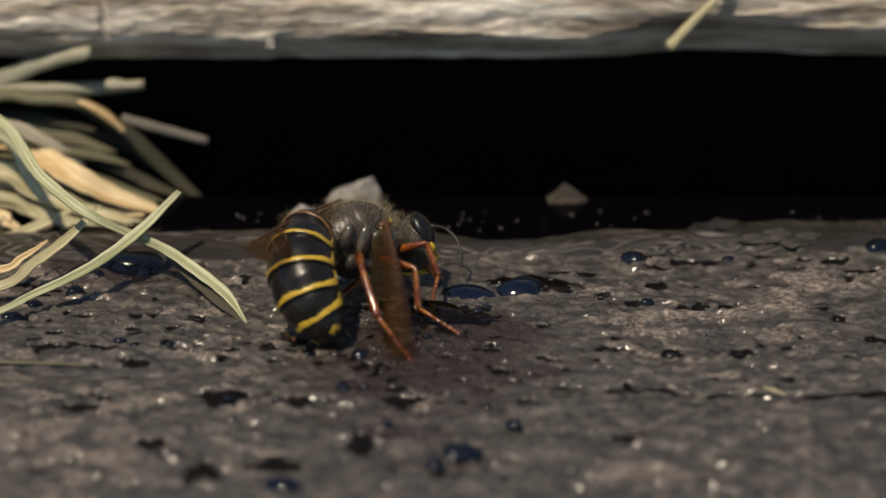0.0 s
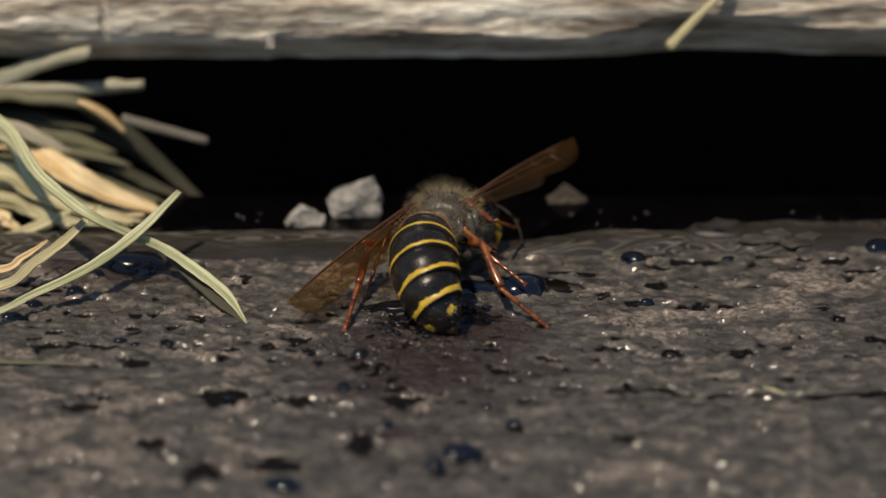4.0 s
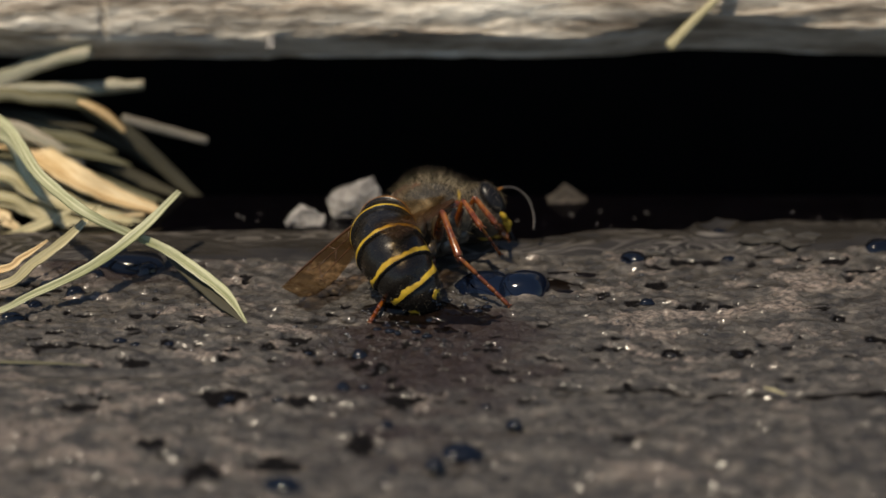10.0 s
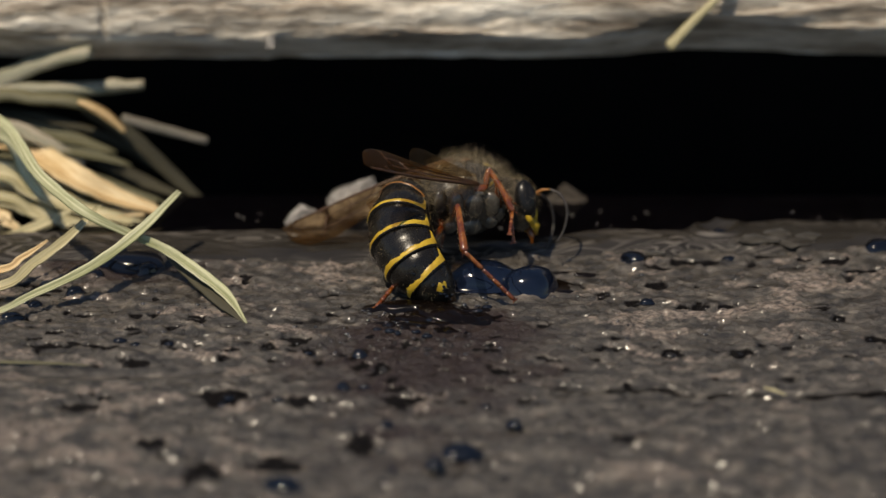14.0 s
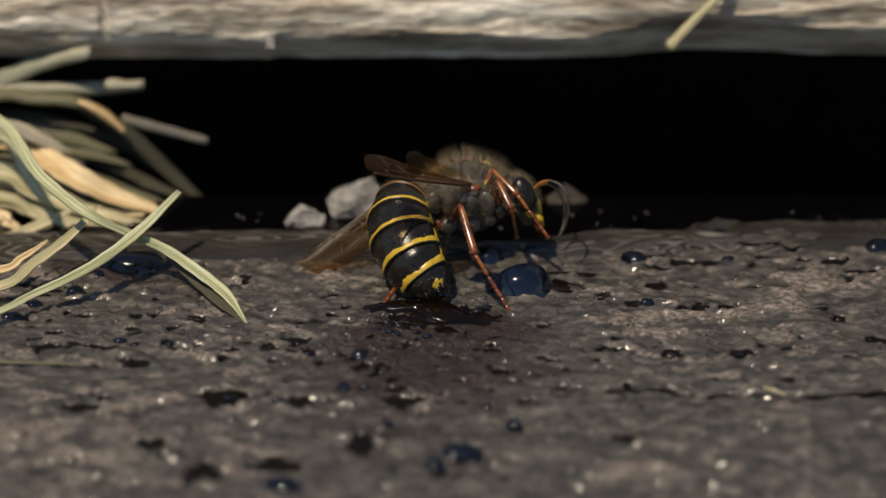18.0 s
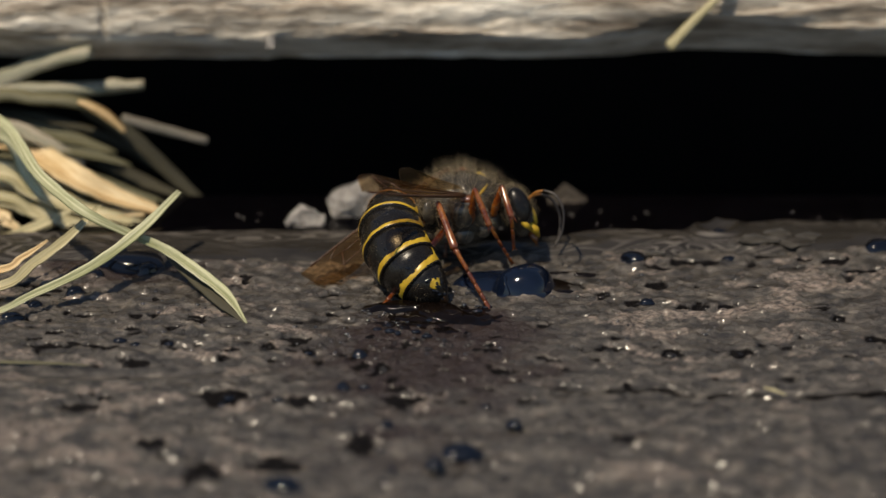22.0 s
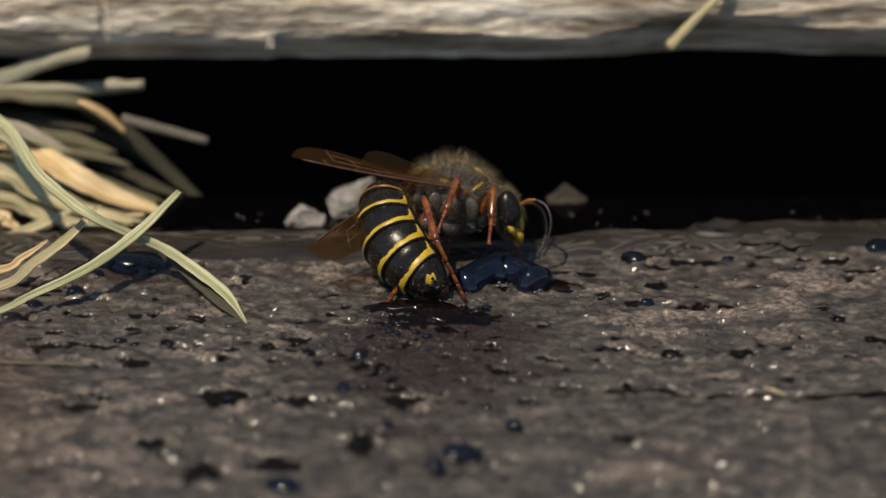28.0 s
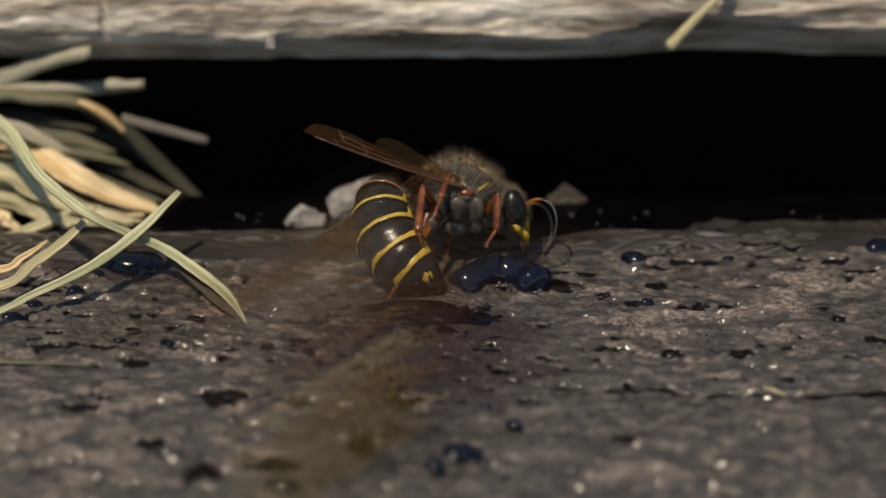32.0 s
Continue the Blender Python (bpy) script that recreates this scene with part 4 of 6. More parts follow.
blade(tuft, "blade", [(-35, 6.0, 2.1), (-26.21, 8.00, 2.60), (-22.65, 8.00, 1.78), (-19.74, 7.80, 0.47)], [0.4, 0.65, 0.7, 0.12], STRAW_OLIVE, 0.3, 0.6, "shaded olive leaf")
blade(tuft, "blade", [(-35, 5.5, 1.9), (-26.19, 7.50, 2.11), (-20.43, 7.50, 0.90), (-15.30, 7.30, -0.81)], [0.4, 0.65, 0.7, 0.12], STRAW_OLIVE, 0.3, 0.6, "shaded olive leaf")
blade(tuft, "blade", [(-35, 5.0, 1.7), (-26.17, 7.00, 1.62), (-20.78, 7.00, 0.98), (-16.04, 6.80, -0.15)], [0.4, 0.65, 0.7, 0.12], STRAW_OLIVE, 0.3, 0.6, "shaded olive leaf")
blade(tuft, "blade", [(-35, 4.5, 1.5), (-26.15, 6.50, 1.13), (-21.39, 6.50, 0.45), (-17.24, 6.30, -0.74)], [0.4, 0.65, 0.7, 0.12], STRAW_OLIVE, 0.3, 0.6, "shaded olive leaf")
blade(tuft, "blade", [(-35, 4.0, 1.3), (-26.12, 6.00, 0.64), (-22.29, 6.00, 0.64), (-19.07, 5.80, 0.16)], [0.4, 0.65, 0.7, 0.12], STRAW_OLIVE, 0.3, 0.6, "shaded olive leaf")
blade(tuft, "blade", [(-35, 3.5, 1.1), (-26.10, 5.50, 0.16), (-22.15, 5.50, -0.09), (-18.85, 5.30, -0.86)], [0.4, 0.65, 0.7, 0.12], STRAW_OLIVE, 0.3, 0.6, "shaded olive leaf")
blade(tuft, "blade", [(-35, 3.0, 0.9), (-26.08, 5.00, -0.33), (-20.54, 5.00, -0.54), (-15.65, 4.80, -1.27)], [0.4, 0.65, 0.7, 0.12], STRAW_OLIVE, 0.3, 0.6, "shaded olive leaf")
sunk = thing("straw", None, "thin greenish straw lying in the wet trough", "straw")
blade(sunk, "stalk", [(-31, -14.3, 0.15), (-23.85, -14.72, 0.15), (-21.41, -14.79, 0.12), (-19.03, -14.93, 0.05)], [0.14, 0.11, 0.10, 0.03], STRAW_OLIVE, 0.5)
crumb = thing("straw", None, "tiny pale straw crumb on the board", "straw")
blade(crumb, "stalk", [(17.08, -18.08, 0.30), (17.60, -18.41, 0.30), (18.19, -18.75, 0.20)], [0.06, 0.12, 0.05], STRAW, 0.6)
loose = thing("straw", None, "single pale straw leaning over the plank's edge", "straw")
blade(loose, "stalk", [(12.96, 8.90, 8.62), (14.26, 8.90, 10.16), (15.62, 9.00, 11.58), (16.99, 9.80, 12.93)], [0.42, 0.36, 0.28, 0.25], STRAW, 0.6)
chip = pebble((-9.86, 9.10, 8.60), [(-0.3, 0, 0), (-0.2, 0.1, 0.5), (0.1, 0, 0.6), (0.3, 0.1, 0.2), (0.2, -0.2, -0.1), (-0.2, -0.2, 0.2), (0.1, 0.3, 0.1)], 3, STONE, "small pale splinter stuck under the plank's edge")
chip.name = "splinter"
tagged(chip, category="splinter", group="bits under the plank")


# ---- the wasp ----
# the abdomen is six hard rings that slide over one another: their lengths and hind radii
RING_LONG = (1.35, 1.45, 1.4, 1.35, 1.2, 1.6)
RING_WIDE = (1.55, 1.85, 1.92, 1.8, 1.46)


def ring_profile(k):
    """Distance behind the ring's fore joint and radius, from the tucked fore edge to the rim."""
    l = RING_LONG[k]
    if k == 0:
        return [(-0.1, 0.25), (0.05, 0.48), (0.15, 0.78), (0.32, 1.08), (0.6, 1.33), (0.9, 1.48), (1.15, 1.55), (1.3, 1.57), (l, 1.54), (l, 1.3)]
    f = RING_WIDE[k - 1]
    if k == 5:
        return [(-0.75, f - 0.3), (-0.3, f - 0.12), (0.0, f - 0.07), (0.35, 1.3), (0.7, 1.14), (1.0, 0.93), (1.25, 0.7), (1.43, 0.47), (1.55, 0.27), (1.6, 0.03)]
    r = RING_WIDE[k]
    return [(-0.85, f - 0.34), (-0.4, f - 0.15), (0.0, f - 0.06), (0.3 * l, f + 0.45 * (r - f)), (0.6 * l, f + 0.85 * (r - f)), (0.85 * l, r + 0.01), (l - 0.06, r + 0.03), (l, r), (l, r - 0.25)]


def ring_radius(k, d):
    prof = ring_profile(k)[:-1]
    return float(np.interp(d, [p[0] for p in prof], [p[1] for p in prof]))


def ring_point(k, d, a, lift=0.0):
    """A point on a ring: d behind its fore joint, a round it from the middle of the back."""
    r = ring_radius(k, d) + lift
    belly = 1 - 0.10 * max(0.0, -math.cos(a)) ** 2
    return Vector((r * math.sin(a), -d, 0.94 * r * math.cos(a) * belly))


def ring_mesh(k, sides=56):
    """A black ring, its fore part tucked under the ring before it; the back plate overlaps the belly plate at the flanks."""
    prof = ring_profile(k)
    verts, faces = [], []
    fine = []
    for (d0, r0), (d1, r1) in zip(prof, prof[1:]):
        n = 2 if abs(d1 - d0) > 0.2 else 1
        fine += [(d0 + (d1 - d0) * i / n, r0 + (r1 - r0) * i / n) for i in range(n)]
    fine.append(prof[-1])
    for d, r in fine:
        for j in range(sides):
            a = -math.pi + 2 * math.pi * j / sides
            belly = 1 - 0.10 * max(0.0, -math.cos(a)) ** 2
            step = 0.045 / (1 + math.exp((abs(a) - 2.0) * 40)) if d > 0 and k < 5 else 0.0
            rr = r + (step if r > 0.4 else 0)
            verts.append((rr * math.sin(a), -d, 0.94 * rr * math.cos(a) * belly))
    for i in range(len(fine) - 1):
        for j in range(sides):
            a, b = i * sides + j, i * sides + (j + 1) % sides
            faces.append((a, a + sides, b + sides, b))
    faces += [tuple(range(sides)), tuple(reversed(range((len(fine) - 1) * sides, len(fine) * sides)))]
    return verts, faces


def band_mesh(k, sides=96):
    """The yellow hind rim of a ring: its fore edge is ragged, deepens at the flanks and runs forward along the side margin."""
    l = RING_LONG[k]
    wide = (0.15, 0.29, 0.35, 0.40, 0.42)[k]
    r = np.random.default_rng(60 + k)
    jit = np.convolve(r.normal(0, 1, sides + 9), np.ones(4) / 4, "same")[4:sides + 5]
    verts, faces = [], []
    lim = 2.0
    for j in range(sides + 1):
        a = -lim + 2 * lim * j / sides
        w = wide * (1 + 0.30 * min(1.0, (abs(a) / 1.5) ** 2)) + (0.04 + 0.04 * (k > 2)) * jit[j]
        if k > 2:
            w += 0.13 * math.exp(-(a / 0.2) ** 2) - 0.11 * math.exp(-((abs(a) - 0.62) / 0.2) ** 2)
        if k > 0:
            w += 0.55 * l * max(0.0, (abs(a) - 1.72) / 0.28) ** 2
        w = min(w, 0.92 * l)
        for i in range(5):
            q = i / 4
            lift = 0.068 if 0 < i < 4 else 0.0
            verts.append(ring_point(k, l - w + (w - 0.012) * q, a, lift))
    for j in range(sides):
        for i in range(4):
            a = j * 5 + i
            faces.append((a, a + 1, a + 6, a + 5))
    return verts, faces


def hairs(points, length, seed, lean=(0, 0, 0), thick=0.0045):
    r = np.random.default_rng(seed)
    verts, faces = [], []
    for p, d in points:
        p, d = np.array(p), np.array(d, float)
        d = d / np.linalg.norm(d) + r.normal(0, 0.36, 3) + np.array(lean)
        d = d / np.linalg.norm(d)
        far = length * r.uniform(0.45, 1.15)
        side = np.cross(d, r.normal(size=3))
        side = side / np.linalg.norm(side)
        other = np.cross(d, side)
        o = len(verts)
        for q, w in ((0.0, thick), (0.55, thick * 0.8)):
            c = p + d * far * q + side * 0.12 * far * q * q
            verts += [c + side * w, c - 0.5 * w * side + 0.87 * w * other, c - 0.5 * w * side - 0.87 * w * other]
        verts.append(p + d * far + side * 0.12 * far)
        for i in range(3):
            n = (i + 1) % 3
            faces += [(o + i, o + n, o + 3 + n, o + 3 + i), (o + 3 + i, o + 3 + n, o + 6)]
    return verts, faces


def wing_blade(length, width, fold):
    """A long lobed wing, its hind edge folded under, along -y from the root."""
    verts, faces, n, m = [], [], 26, 8
    for i in range(n + 1):
        s = i / n
        lead = 0.16 * math.sin(math.pi * s) + 0.10
        chord = width * float(np.interp(s, [0, 0.05, 0.25, 0.5, 0.75, 0.9, 0.97, 1.0], [0.12, 0.22, 0.48, 0.75, 1.0, 0.9, 0.6, 0.06]))
        for j in range(m + 1):
            q = j / m
            verts.append((lead - chord * q, -length * s, 0.05 * math.sin(5 * s + 4 * q) - fold * chord * q * q + 0.03 * math.sin(9 * q)))
    for i in range(n):
        for j in range(m):
            a = i * (m + 1) + j
            faces.append((a, a + 1, a + m + 2, a + m + 1))
    return verts, faces


def wing_veins(length, width, fold):
    pieces = []

    def on(s, q):
        lead = 0.16 * math.sin(math.pi * s) + 0.10
        chord = width * float(np.interp(s, [0, 0.05, 0.25, 0.5, 0.75, 0.9, 0.97, 1.0], [0.12, 0.22, 0.48, 0.75, 1.0, 0.9, 0.6, 0.06]))
        return Vector((lead - chord * q, -length * s, 0.05 * math.sin(5 * s + 4 * q) - fold * chord * q * q + 0.03 * math.sin(9 * q)))
    lines = [([(i / 12 * 0.92 + 0.01, 0.0) for i in range(13)], 0.11), ([(i / 10 * 0.75, 0.3) for i in range(11)], 0.055), ([(i / 10 * 0.8, 0.62) for i in range(11)], 0.05),
             ([(0.45, 0.0), (0.5, 0.3)], 0.04), ([(0.62, 0.0), (0.6, 0.3), (0.66, 0.62)], 0.04), ([(0.75, 0.3), (0.78, 0.62), (0.8, 0.9)], 0.04), ([(0.75, 0.02), (0.82, 0.2), (0.75, 0.3)], 0.04), ([(0.4, 0.3), (0.44, 0.62)], 0.035)]
    for line, w in lines:
        pts = [on(*p) for p in line]
        pieces.append(tube(pts, [w * (1 - 0.5 * i / len(pts)) for i in range(len(pts))], 6))
    return joined(*pieces)


def mirrored(piece, side):
    return [(v[0] * side, v[1], v[2]) for v in piece[0]], piece[1]


HIPS = {"hind": (1.55, 1.5, -0.9), "mid": (1.5, 2.8, -1.1), "fore": (1.15, 4.1, -1.1)}
UPPER = {"hind": 3.2, "mid": 2.6, "fore": 2.2}
SHIN = {"hind": 3.0, "mid": 2.2, "fore": 1.9}
FOOT = {"hind": 3.9, "mid": 2.9, "fore": 2.2}


def leg_meshes(kind):
    u, shin, l = UPPER[kind], SHIN[kind], FOOT[kind]
    thick = 0.98 if kind == "hind" else 0.82
    upper = tube(smooth_path([(0, 0, 0), (0, -0.08 * u, 0.02), (0, -0.4 * u, 0.06), (0, -0.8 * u, 0.03), (0, -u, 0)], 3), [float(np.interp(i / 12, [0, 0.25, 0.5, 0.75, 1], [0.16, 0.27, 0.31, 0.23, 0.15])) * thick for i in range(13)], 12)
    lower = tube(smooth_path([(0, 0.05, 0), (0, -0.08 * shin, 0), (0, -0.6 * shin, 0.05), (0, -0.95 * shin, 0), (0, -shin - 0.05, 0)], 3), [float(np.interp(i / 12, [0, 0.25, 0.5, 0.75, 1], [0.13, 0.18, 0.22, 0.25, 0.15])) * thick for i in range(13)], 12)
    spur = joined(tube([(0.1, -shin, 0.02), (0.24, -shin - 0.4, -0.05)], [0.05, 0.008], 5), tube([(-0.08, -shin, 0.02), (-0.16, -shin - 0.36, -0.05)], [0.045, 0.008], 5))
    bits, y = [], -0.03
    for i in range(5):
        step = l * (0.38, 0.2, 0.15, 0.12, 0.15)[i]
        bits.append(tube([(0, -y, 0), (0, -y - step * 0.25, 0), (0, -y - step * 0.85, 0), (0, -y - step, 0)], [0.105 * thick, 0.125 * thick, 0.145 * thick, 0.11 * thick], 9))
        y += step
    claw = joined(tube([(0, -y, 0), (0.1, -y - 0.1, 0.04), (0.16, -y - 0.2, -0.03)], [0.06, 0.045, 0.008], 5), tube([(0, -y, 0), (-0.1, -y - 0.1, 0.04), (-0.16, -y - 0.2, -0.03)], [0.06, 0.045, 0.008], 5), ([(v[0], v[1] - y - 0.05, v[2]) for v in ball(0.09, 0.12, 0.06, 6, 8)[0]], ball(0.09, 0.12, 0.06, 6, 8)[1]))
    return upper, joined(lower, spur), joined(*bits, claw)


def leg_hairs(long, seed, n):
    r = np.random.default_rng(seed)
    out = []
    for _ in range(n):
        a, d = r.uniform(0, 6.28), r.uniform(0.1, 0.98) * long
        out.append(((0.18 * math.cos(a), -d, 0.18 * math.sin(a)), (math.cos(a), -0.9, math.sin(a))))
    return hairs(out, 0.26, seed, thick=0.006)


CHEST = (1.9, 2.45, 2.0)


def chest(v):
    """The thorax's outline: a blunt egg, narrowing to the waist, creased between its plates."""
    y = v.y
    taper = 1 - 0.30 * max(0, -y / 2.45) ** 2 - 0.10 * max(0, y / 2.45) ** 3
    crease = 1 - 0.06 * math.exp(-((y - 0.2) / 0.12) ** 2) - 0.07 * math.exp(-((y + 1.0) / 0.11) ** 2) - 0.06 * math.exp(-((y - 1.45) / 0.12) ** 2)
    return Vector((v.x * taper * crease, y + 2.45, v.z * (1.0 if v.z > 0 else 1.22) * taper * crease - 0.45))


def build_wasp(place, label):
    """A wasp in parts; forward is +y and up is +z in each part's own space."""
    w = thing("wasp", None, label, "wasp", at_mm(place))
    p = {"wasp": w}
    r = np.random.default_rng(21)
    for k in range(6):
        seg = part("abdomen_segment", mesh_of("abdomen_segment", *ring_mesh(k), BLACK), w, "shiny black ring of the abdomen")
        p["ring%d" % k] = seg
        if k < 5:
            part("band", mesh_of("band", *band_mesh(k), RIM if k == 0 else YELLOW), seg, "thin orange-brown rim" if k == 0 else "yellow hind band with a ragged edge")
        if 0 < k < 5:
            for i in (-1, 0, 1):
                verts = [ring_point(k, RING_LONG[k] * (0.55 + 0.4 * u / 4) - (0.1 * RING_LONG[k] if i else 0), math.pi + i * 0.55 + (q - 3) * 0.055, 0.02 if 0 < u < 4 and 0 < q < 6 else -0.02) for u in range(5) for q in range(7)]
                part("belly_mark", mesh_of("belly_mark", verts, [(u * 7 + q, u * 7 + q + 1, u * 7 + q + 8, u * 7 + q + 7) for u in range(4) for q in range(6)], YELLOW), seg, "yellow mark on the belly")
        if k == 5:
            for side in (-1, 1):
                verts = [ring_point(5, 0.5 + 0.5 * (i / 8) + 0.05 * math.sin(j * 0.9 + i), side * (0.9 + 0.75 * (j / 8 - 0.5) * math.sqrt(max(0.08, 1 - (i / 4 - 1) ** 2))), 0.03 if 0 < i < 8 and 0 < j < 8 else -0.03) for i in range(9) for j in range(9)]
                part("spot", mesh_of("spot", verts, [(i * 9 + j, i * 9 + j + 1, i * 9 + j + 10, i * 9 + j + 9) for i in range(8) for j in range(8)], YELLOW), seg, "yellow spot near the tip")
            part("sting_tip", mesh_of("sting_tip", *tube([(0, -1.2, -0.05), (0, -1.5, 0), (0, -1.8, -0.08)], [0.6, 0.36, 0.06], 14), VEIN), seg, "red-brown tip")
        if k > 1:
            wet = []
            for i in range((0, 0, 5, 8, 12, 16)[k]):
                size = r.uniform(0.04, 0.11)
                wet.append(moved(ball(size, 1.3 * size, size, 6, 9), Matrix.Translation(ring_point(k, r.uniform(0.1, 0.95) * RING_LONG[k], r.normal(0.65, 0.3), -0.3 * size))))
            tagged(part("wet_bead", mesh_of("wet_bead", *joined(*wet), DROP), seg, "beads of dark liquid clinging to the flank"), kind="stuff")
        spots = []
        for i in range((420, 150, 90, 60, 40, 60)[k]):
            d, a = r.uniform(0.05, 0.95) * RING_LONG[k], r.uniform(-2.6, 2.6)
            spots.append((ring_point(k, d, a), (math.sin(a), -0.55, math.cos(a))))
        tagged(part("hair", mesh_of("hair", *hairs(spots, 0.62 if k == 0 else 0.36, 5 + k), HAIR), seg), kind="stuff")

    tv, tf = ball(*CHEST, 48, 48)
    tv = [chest(Vector(a)) for a in tv]
    thorax = part("thorax", mesh_of("thorax", tv, tf, FUZZ), w, "dark hairy thorax")
    p["thorax"] = thorax
    part("waist", mesh_of("waist", *tube([(0, -0.9, -0.35), (0, -0.3, -0.3), (0, 0.2, -0.35), (0, 0.8, -0.4)], [0.3, 0.28, 0.5, 1.1], 14), BLACK), thorax)
    part("neck", mesh_of("neck", *tube([(0, 4.3, -0.3), (0, 5.3, -0.45)], [0.75, 0.5], 12), BLACK), thorax)
    for side in (-1, 1):
        part("shoulder_stripe", mesh_of("shoulder_stripe", *tube([(side * 0.5, 4.25, 0.75), (side * 0.95, 3.95, 0.75), (side * 1.4, 3.4, 0.55)], [0.04, 0.08, 0.04], 8), YELLOW), thorax, "thin yellow shoulder stripe")
        part("tegula", mesh_of("tegula", *moved(ball(0.26, 0.42, 0.22, 10, 14), Matrix.Translation((side * 1.55, 3.0, 0.75))), LEG), thorax, "red-brown wing-root scale")
        for y, z, ry, rz in ((0.75, 0.15, 0.5, 0.75), (1.55, -0.1, 0.5, 0.95), (2.5, -0.15, 0.62, 0.75), (3.5, -0.35, 0.55, 0.8), (1.2, -1.35, 0.6, 0.5), (2.3, -1.5, 0.65, 0.55), (3.4, -1.5, 0.5, 0.45), (2.9, 0.5, 0.35, 0.3)):
            x = math.sqrt(max(0.05, 1 - ((y - 2.45) / 2.45) ** 2 - ((z + 0.45) / (2.0 if z > -0.45 else 2.44)) ** 2)) * 1.9 - 0.08
            part("side_plate", mesh_of("side_plate", *moved(ball(0.32, ry, rz, 14, 20), Matrix.Translation((side * x, y, z)) @ Matrix.Rotation(-side * (y - 2.45) * 0.35, 4, "Z")), PLATE), thorax, "glossy dark side plate")
        for kind in ("hind", "mid", "fore"):
            h = HIPS[kind]
            part("coxa", mesh_of("coxa", *moved(ball(0.42, 0.5, 0.6, 10, 14), Matrix.Translation((side * h[0] * 0.8, h[1], h[2] - 0.25))), PLATE), thorax, "dark hip joint")
    spots = []
    for i in range(3200):
        d = Vector(r.normal(size=3)).normalized()
        if d.z < 0.5 - 1.1 * r.uniform() ** 3.5:
            continue
        spots.append((chest(Vector((CHEST[0] * d.x, CHEST[1] * d.y, CHEST[2] * d.z))), (d.x, d.y - 0.15, d.z + 0.15)))
    tagged(part("hair", mesh_of("hair", *hairs(spots, 1.0, 6, thick=0.005), HAIR), thorax), kind="stuff")

    # the head: its face looks along +y, the mouth is down
    def skull(v):
        return Vector((v.x * (1 - 0.16 * max(0, -v.z / 1.6)), v.y * (0.9 if v.y < 0 else 1) + 0.5, v.z - 0.75))
    hv, hf = ball(1.7, 0.92, 1.5, 26, 36)
    head = part("head", mesh_of("head", [skull(Vector(a)) for a in hv], hf, FUZZ), w, "black head with yellow face")
    p["head"] = head
    for side in (-1, 1):
        part("eye", mesh_of("eye", *moved(ball(0.48, 0.64, 1.05, 18, 24), Matrix.Translation((side * 1.32, 0.6, -0.6)) @ Matrix.Rotation(side * 0.12, 4, "Y")), EYE_MAT), head, "large glossy black eye")
        part("scape", mesh_of("scape", *tube(smooth_path([(side * 0.3, 1.3, -0.4), (side * 0.6, 1.8, -0.2), (side * 0.85, 2.25, -0.25)], 4), [0.06, 0.08, 0.08, 0.08, 0.08, 0.08, 0.075, 0.07, 0.06], 10), RIM), head, "orange-brown antenna base")
        whip = smooth_path([(side * 0.85, 2.25, -0.25), (side * 1.15, 2.75, -0.75), (side * 1.3, 2.85, -1.7), (side * 1.2, 2.45, -2.7), (side * 1.05, 1.95, -3.3)], 6)
        part("antenna", mesh_of("antenna", *tube(whip, [0.078 + 0.014 * (i % 2) - 0.001 * i for i in range(len(whip))], 8), ANTENNA), head, "curved dark jointed antenna")
        part("jaw", mesh_of("jaw", *tube([(side * 0.75, 0.8, -1.75), (side * 0.62, 1.08, -2.15), (side * 0.15, 1.18, -2.5)], [0.24, 0.24, 0.08], 12), YELLOW), head, "yellow jaw")
        part("cheek_mark", mesh_of("cheek_mark", *tube([(side * 1.38, 0.35, -1.25), (side * 1.2, 0.6, -1.75), (side * 0.9, 0.85, -2.05)], [0.07, 0.18, 0.12], 10), YELLOW), head, "yellow cheek mark")
    part("face_plate", mesh_of("face_plate", *moved(ball(0.72, 0.26, 0.68, 12, 18), Matrix.Translation((0, 1.22, -1.25))), YELLOW), head, "yellow face plate")
    part("tongue", mesh_of("tongue", *tube([(0, 0.85, -2.0), (0, 0.95, -2.6), (0, 0.9, -3.0)], [0.26, 0.2, 0.1], 8), LEG), head, "brown tongue")
    spots = []
    for i in range(900):
        d = Vector(r.normal(size=3)).normalized()
        if d.z > -0.35:
            spots.append((skull(Vector((1.7 * d.x, 0.92 * d.y, 1.5 * d.z))), d))
    tagged(part("hair", mesh_of("hair", *hairs(spots, 0.5, 8), HAIR), head), kind="stuff")

    for side, tag, broad in ((1, "right", (1.35, 0.5)), (-1, "left", (1.75, 0.25))):
        long = 9.5 if side > 0 else 10.6
        wing = part("wing", mesh_of("wing", *mirrored(wing_blade(long, *broad), side), WING), w, "amber see-through fore wing, folded lengthwise")
        part("vein", mesh_of("vein", *mirrored(wing_veins(long, *broad), side), VEIN), wing, "red-brown wing veins")
        hv2, hf2 = wing_blade(5.6, 1.3, 0.2)
        part("hind_wing", mesh_of("hind_wing", *mirrored(([Vector(a) + Vector((-0.45, 0, -0.12)) for a in hv2], hf2), side), WING_PALE), wing, "shorter smoky hind wing")
        p["wing_" + tag] = wing
        for n, kind in enumerate(("hind", "mid", "fore")):
            um, lm, fm = leg_meshes(kind)
            p[kind + tag] = part("upper_leg", mesh_of("upper_leg", *um, LEG), w, "red-brown upper leg")
            p[kind + tag + "_low"] = low = part("lower_leg", mesh_of("lower_leg", *lm, LEG), w, "orange-brown lower leg")
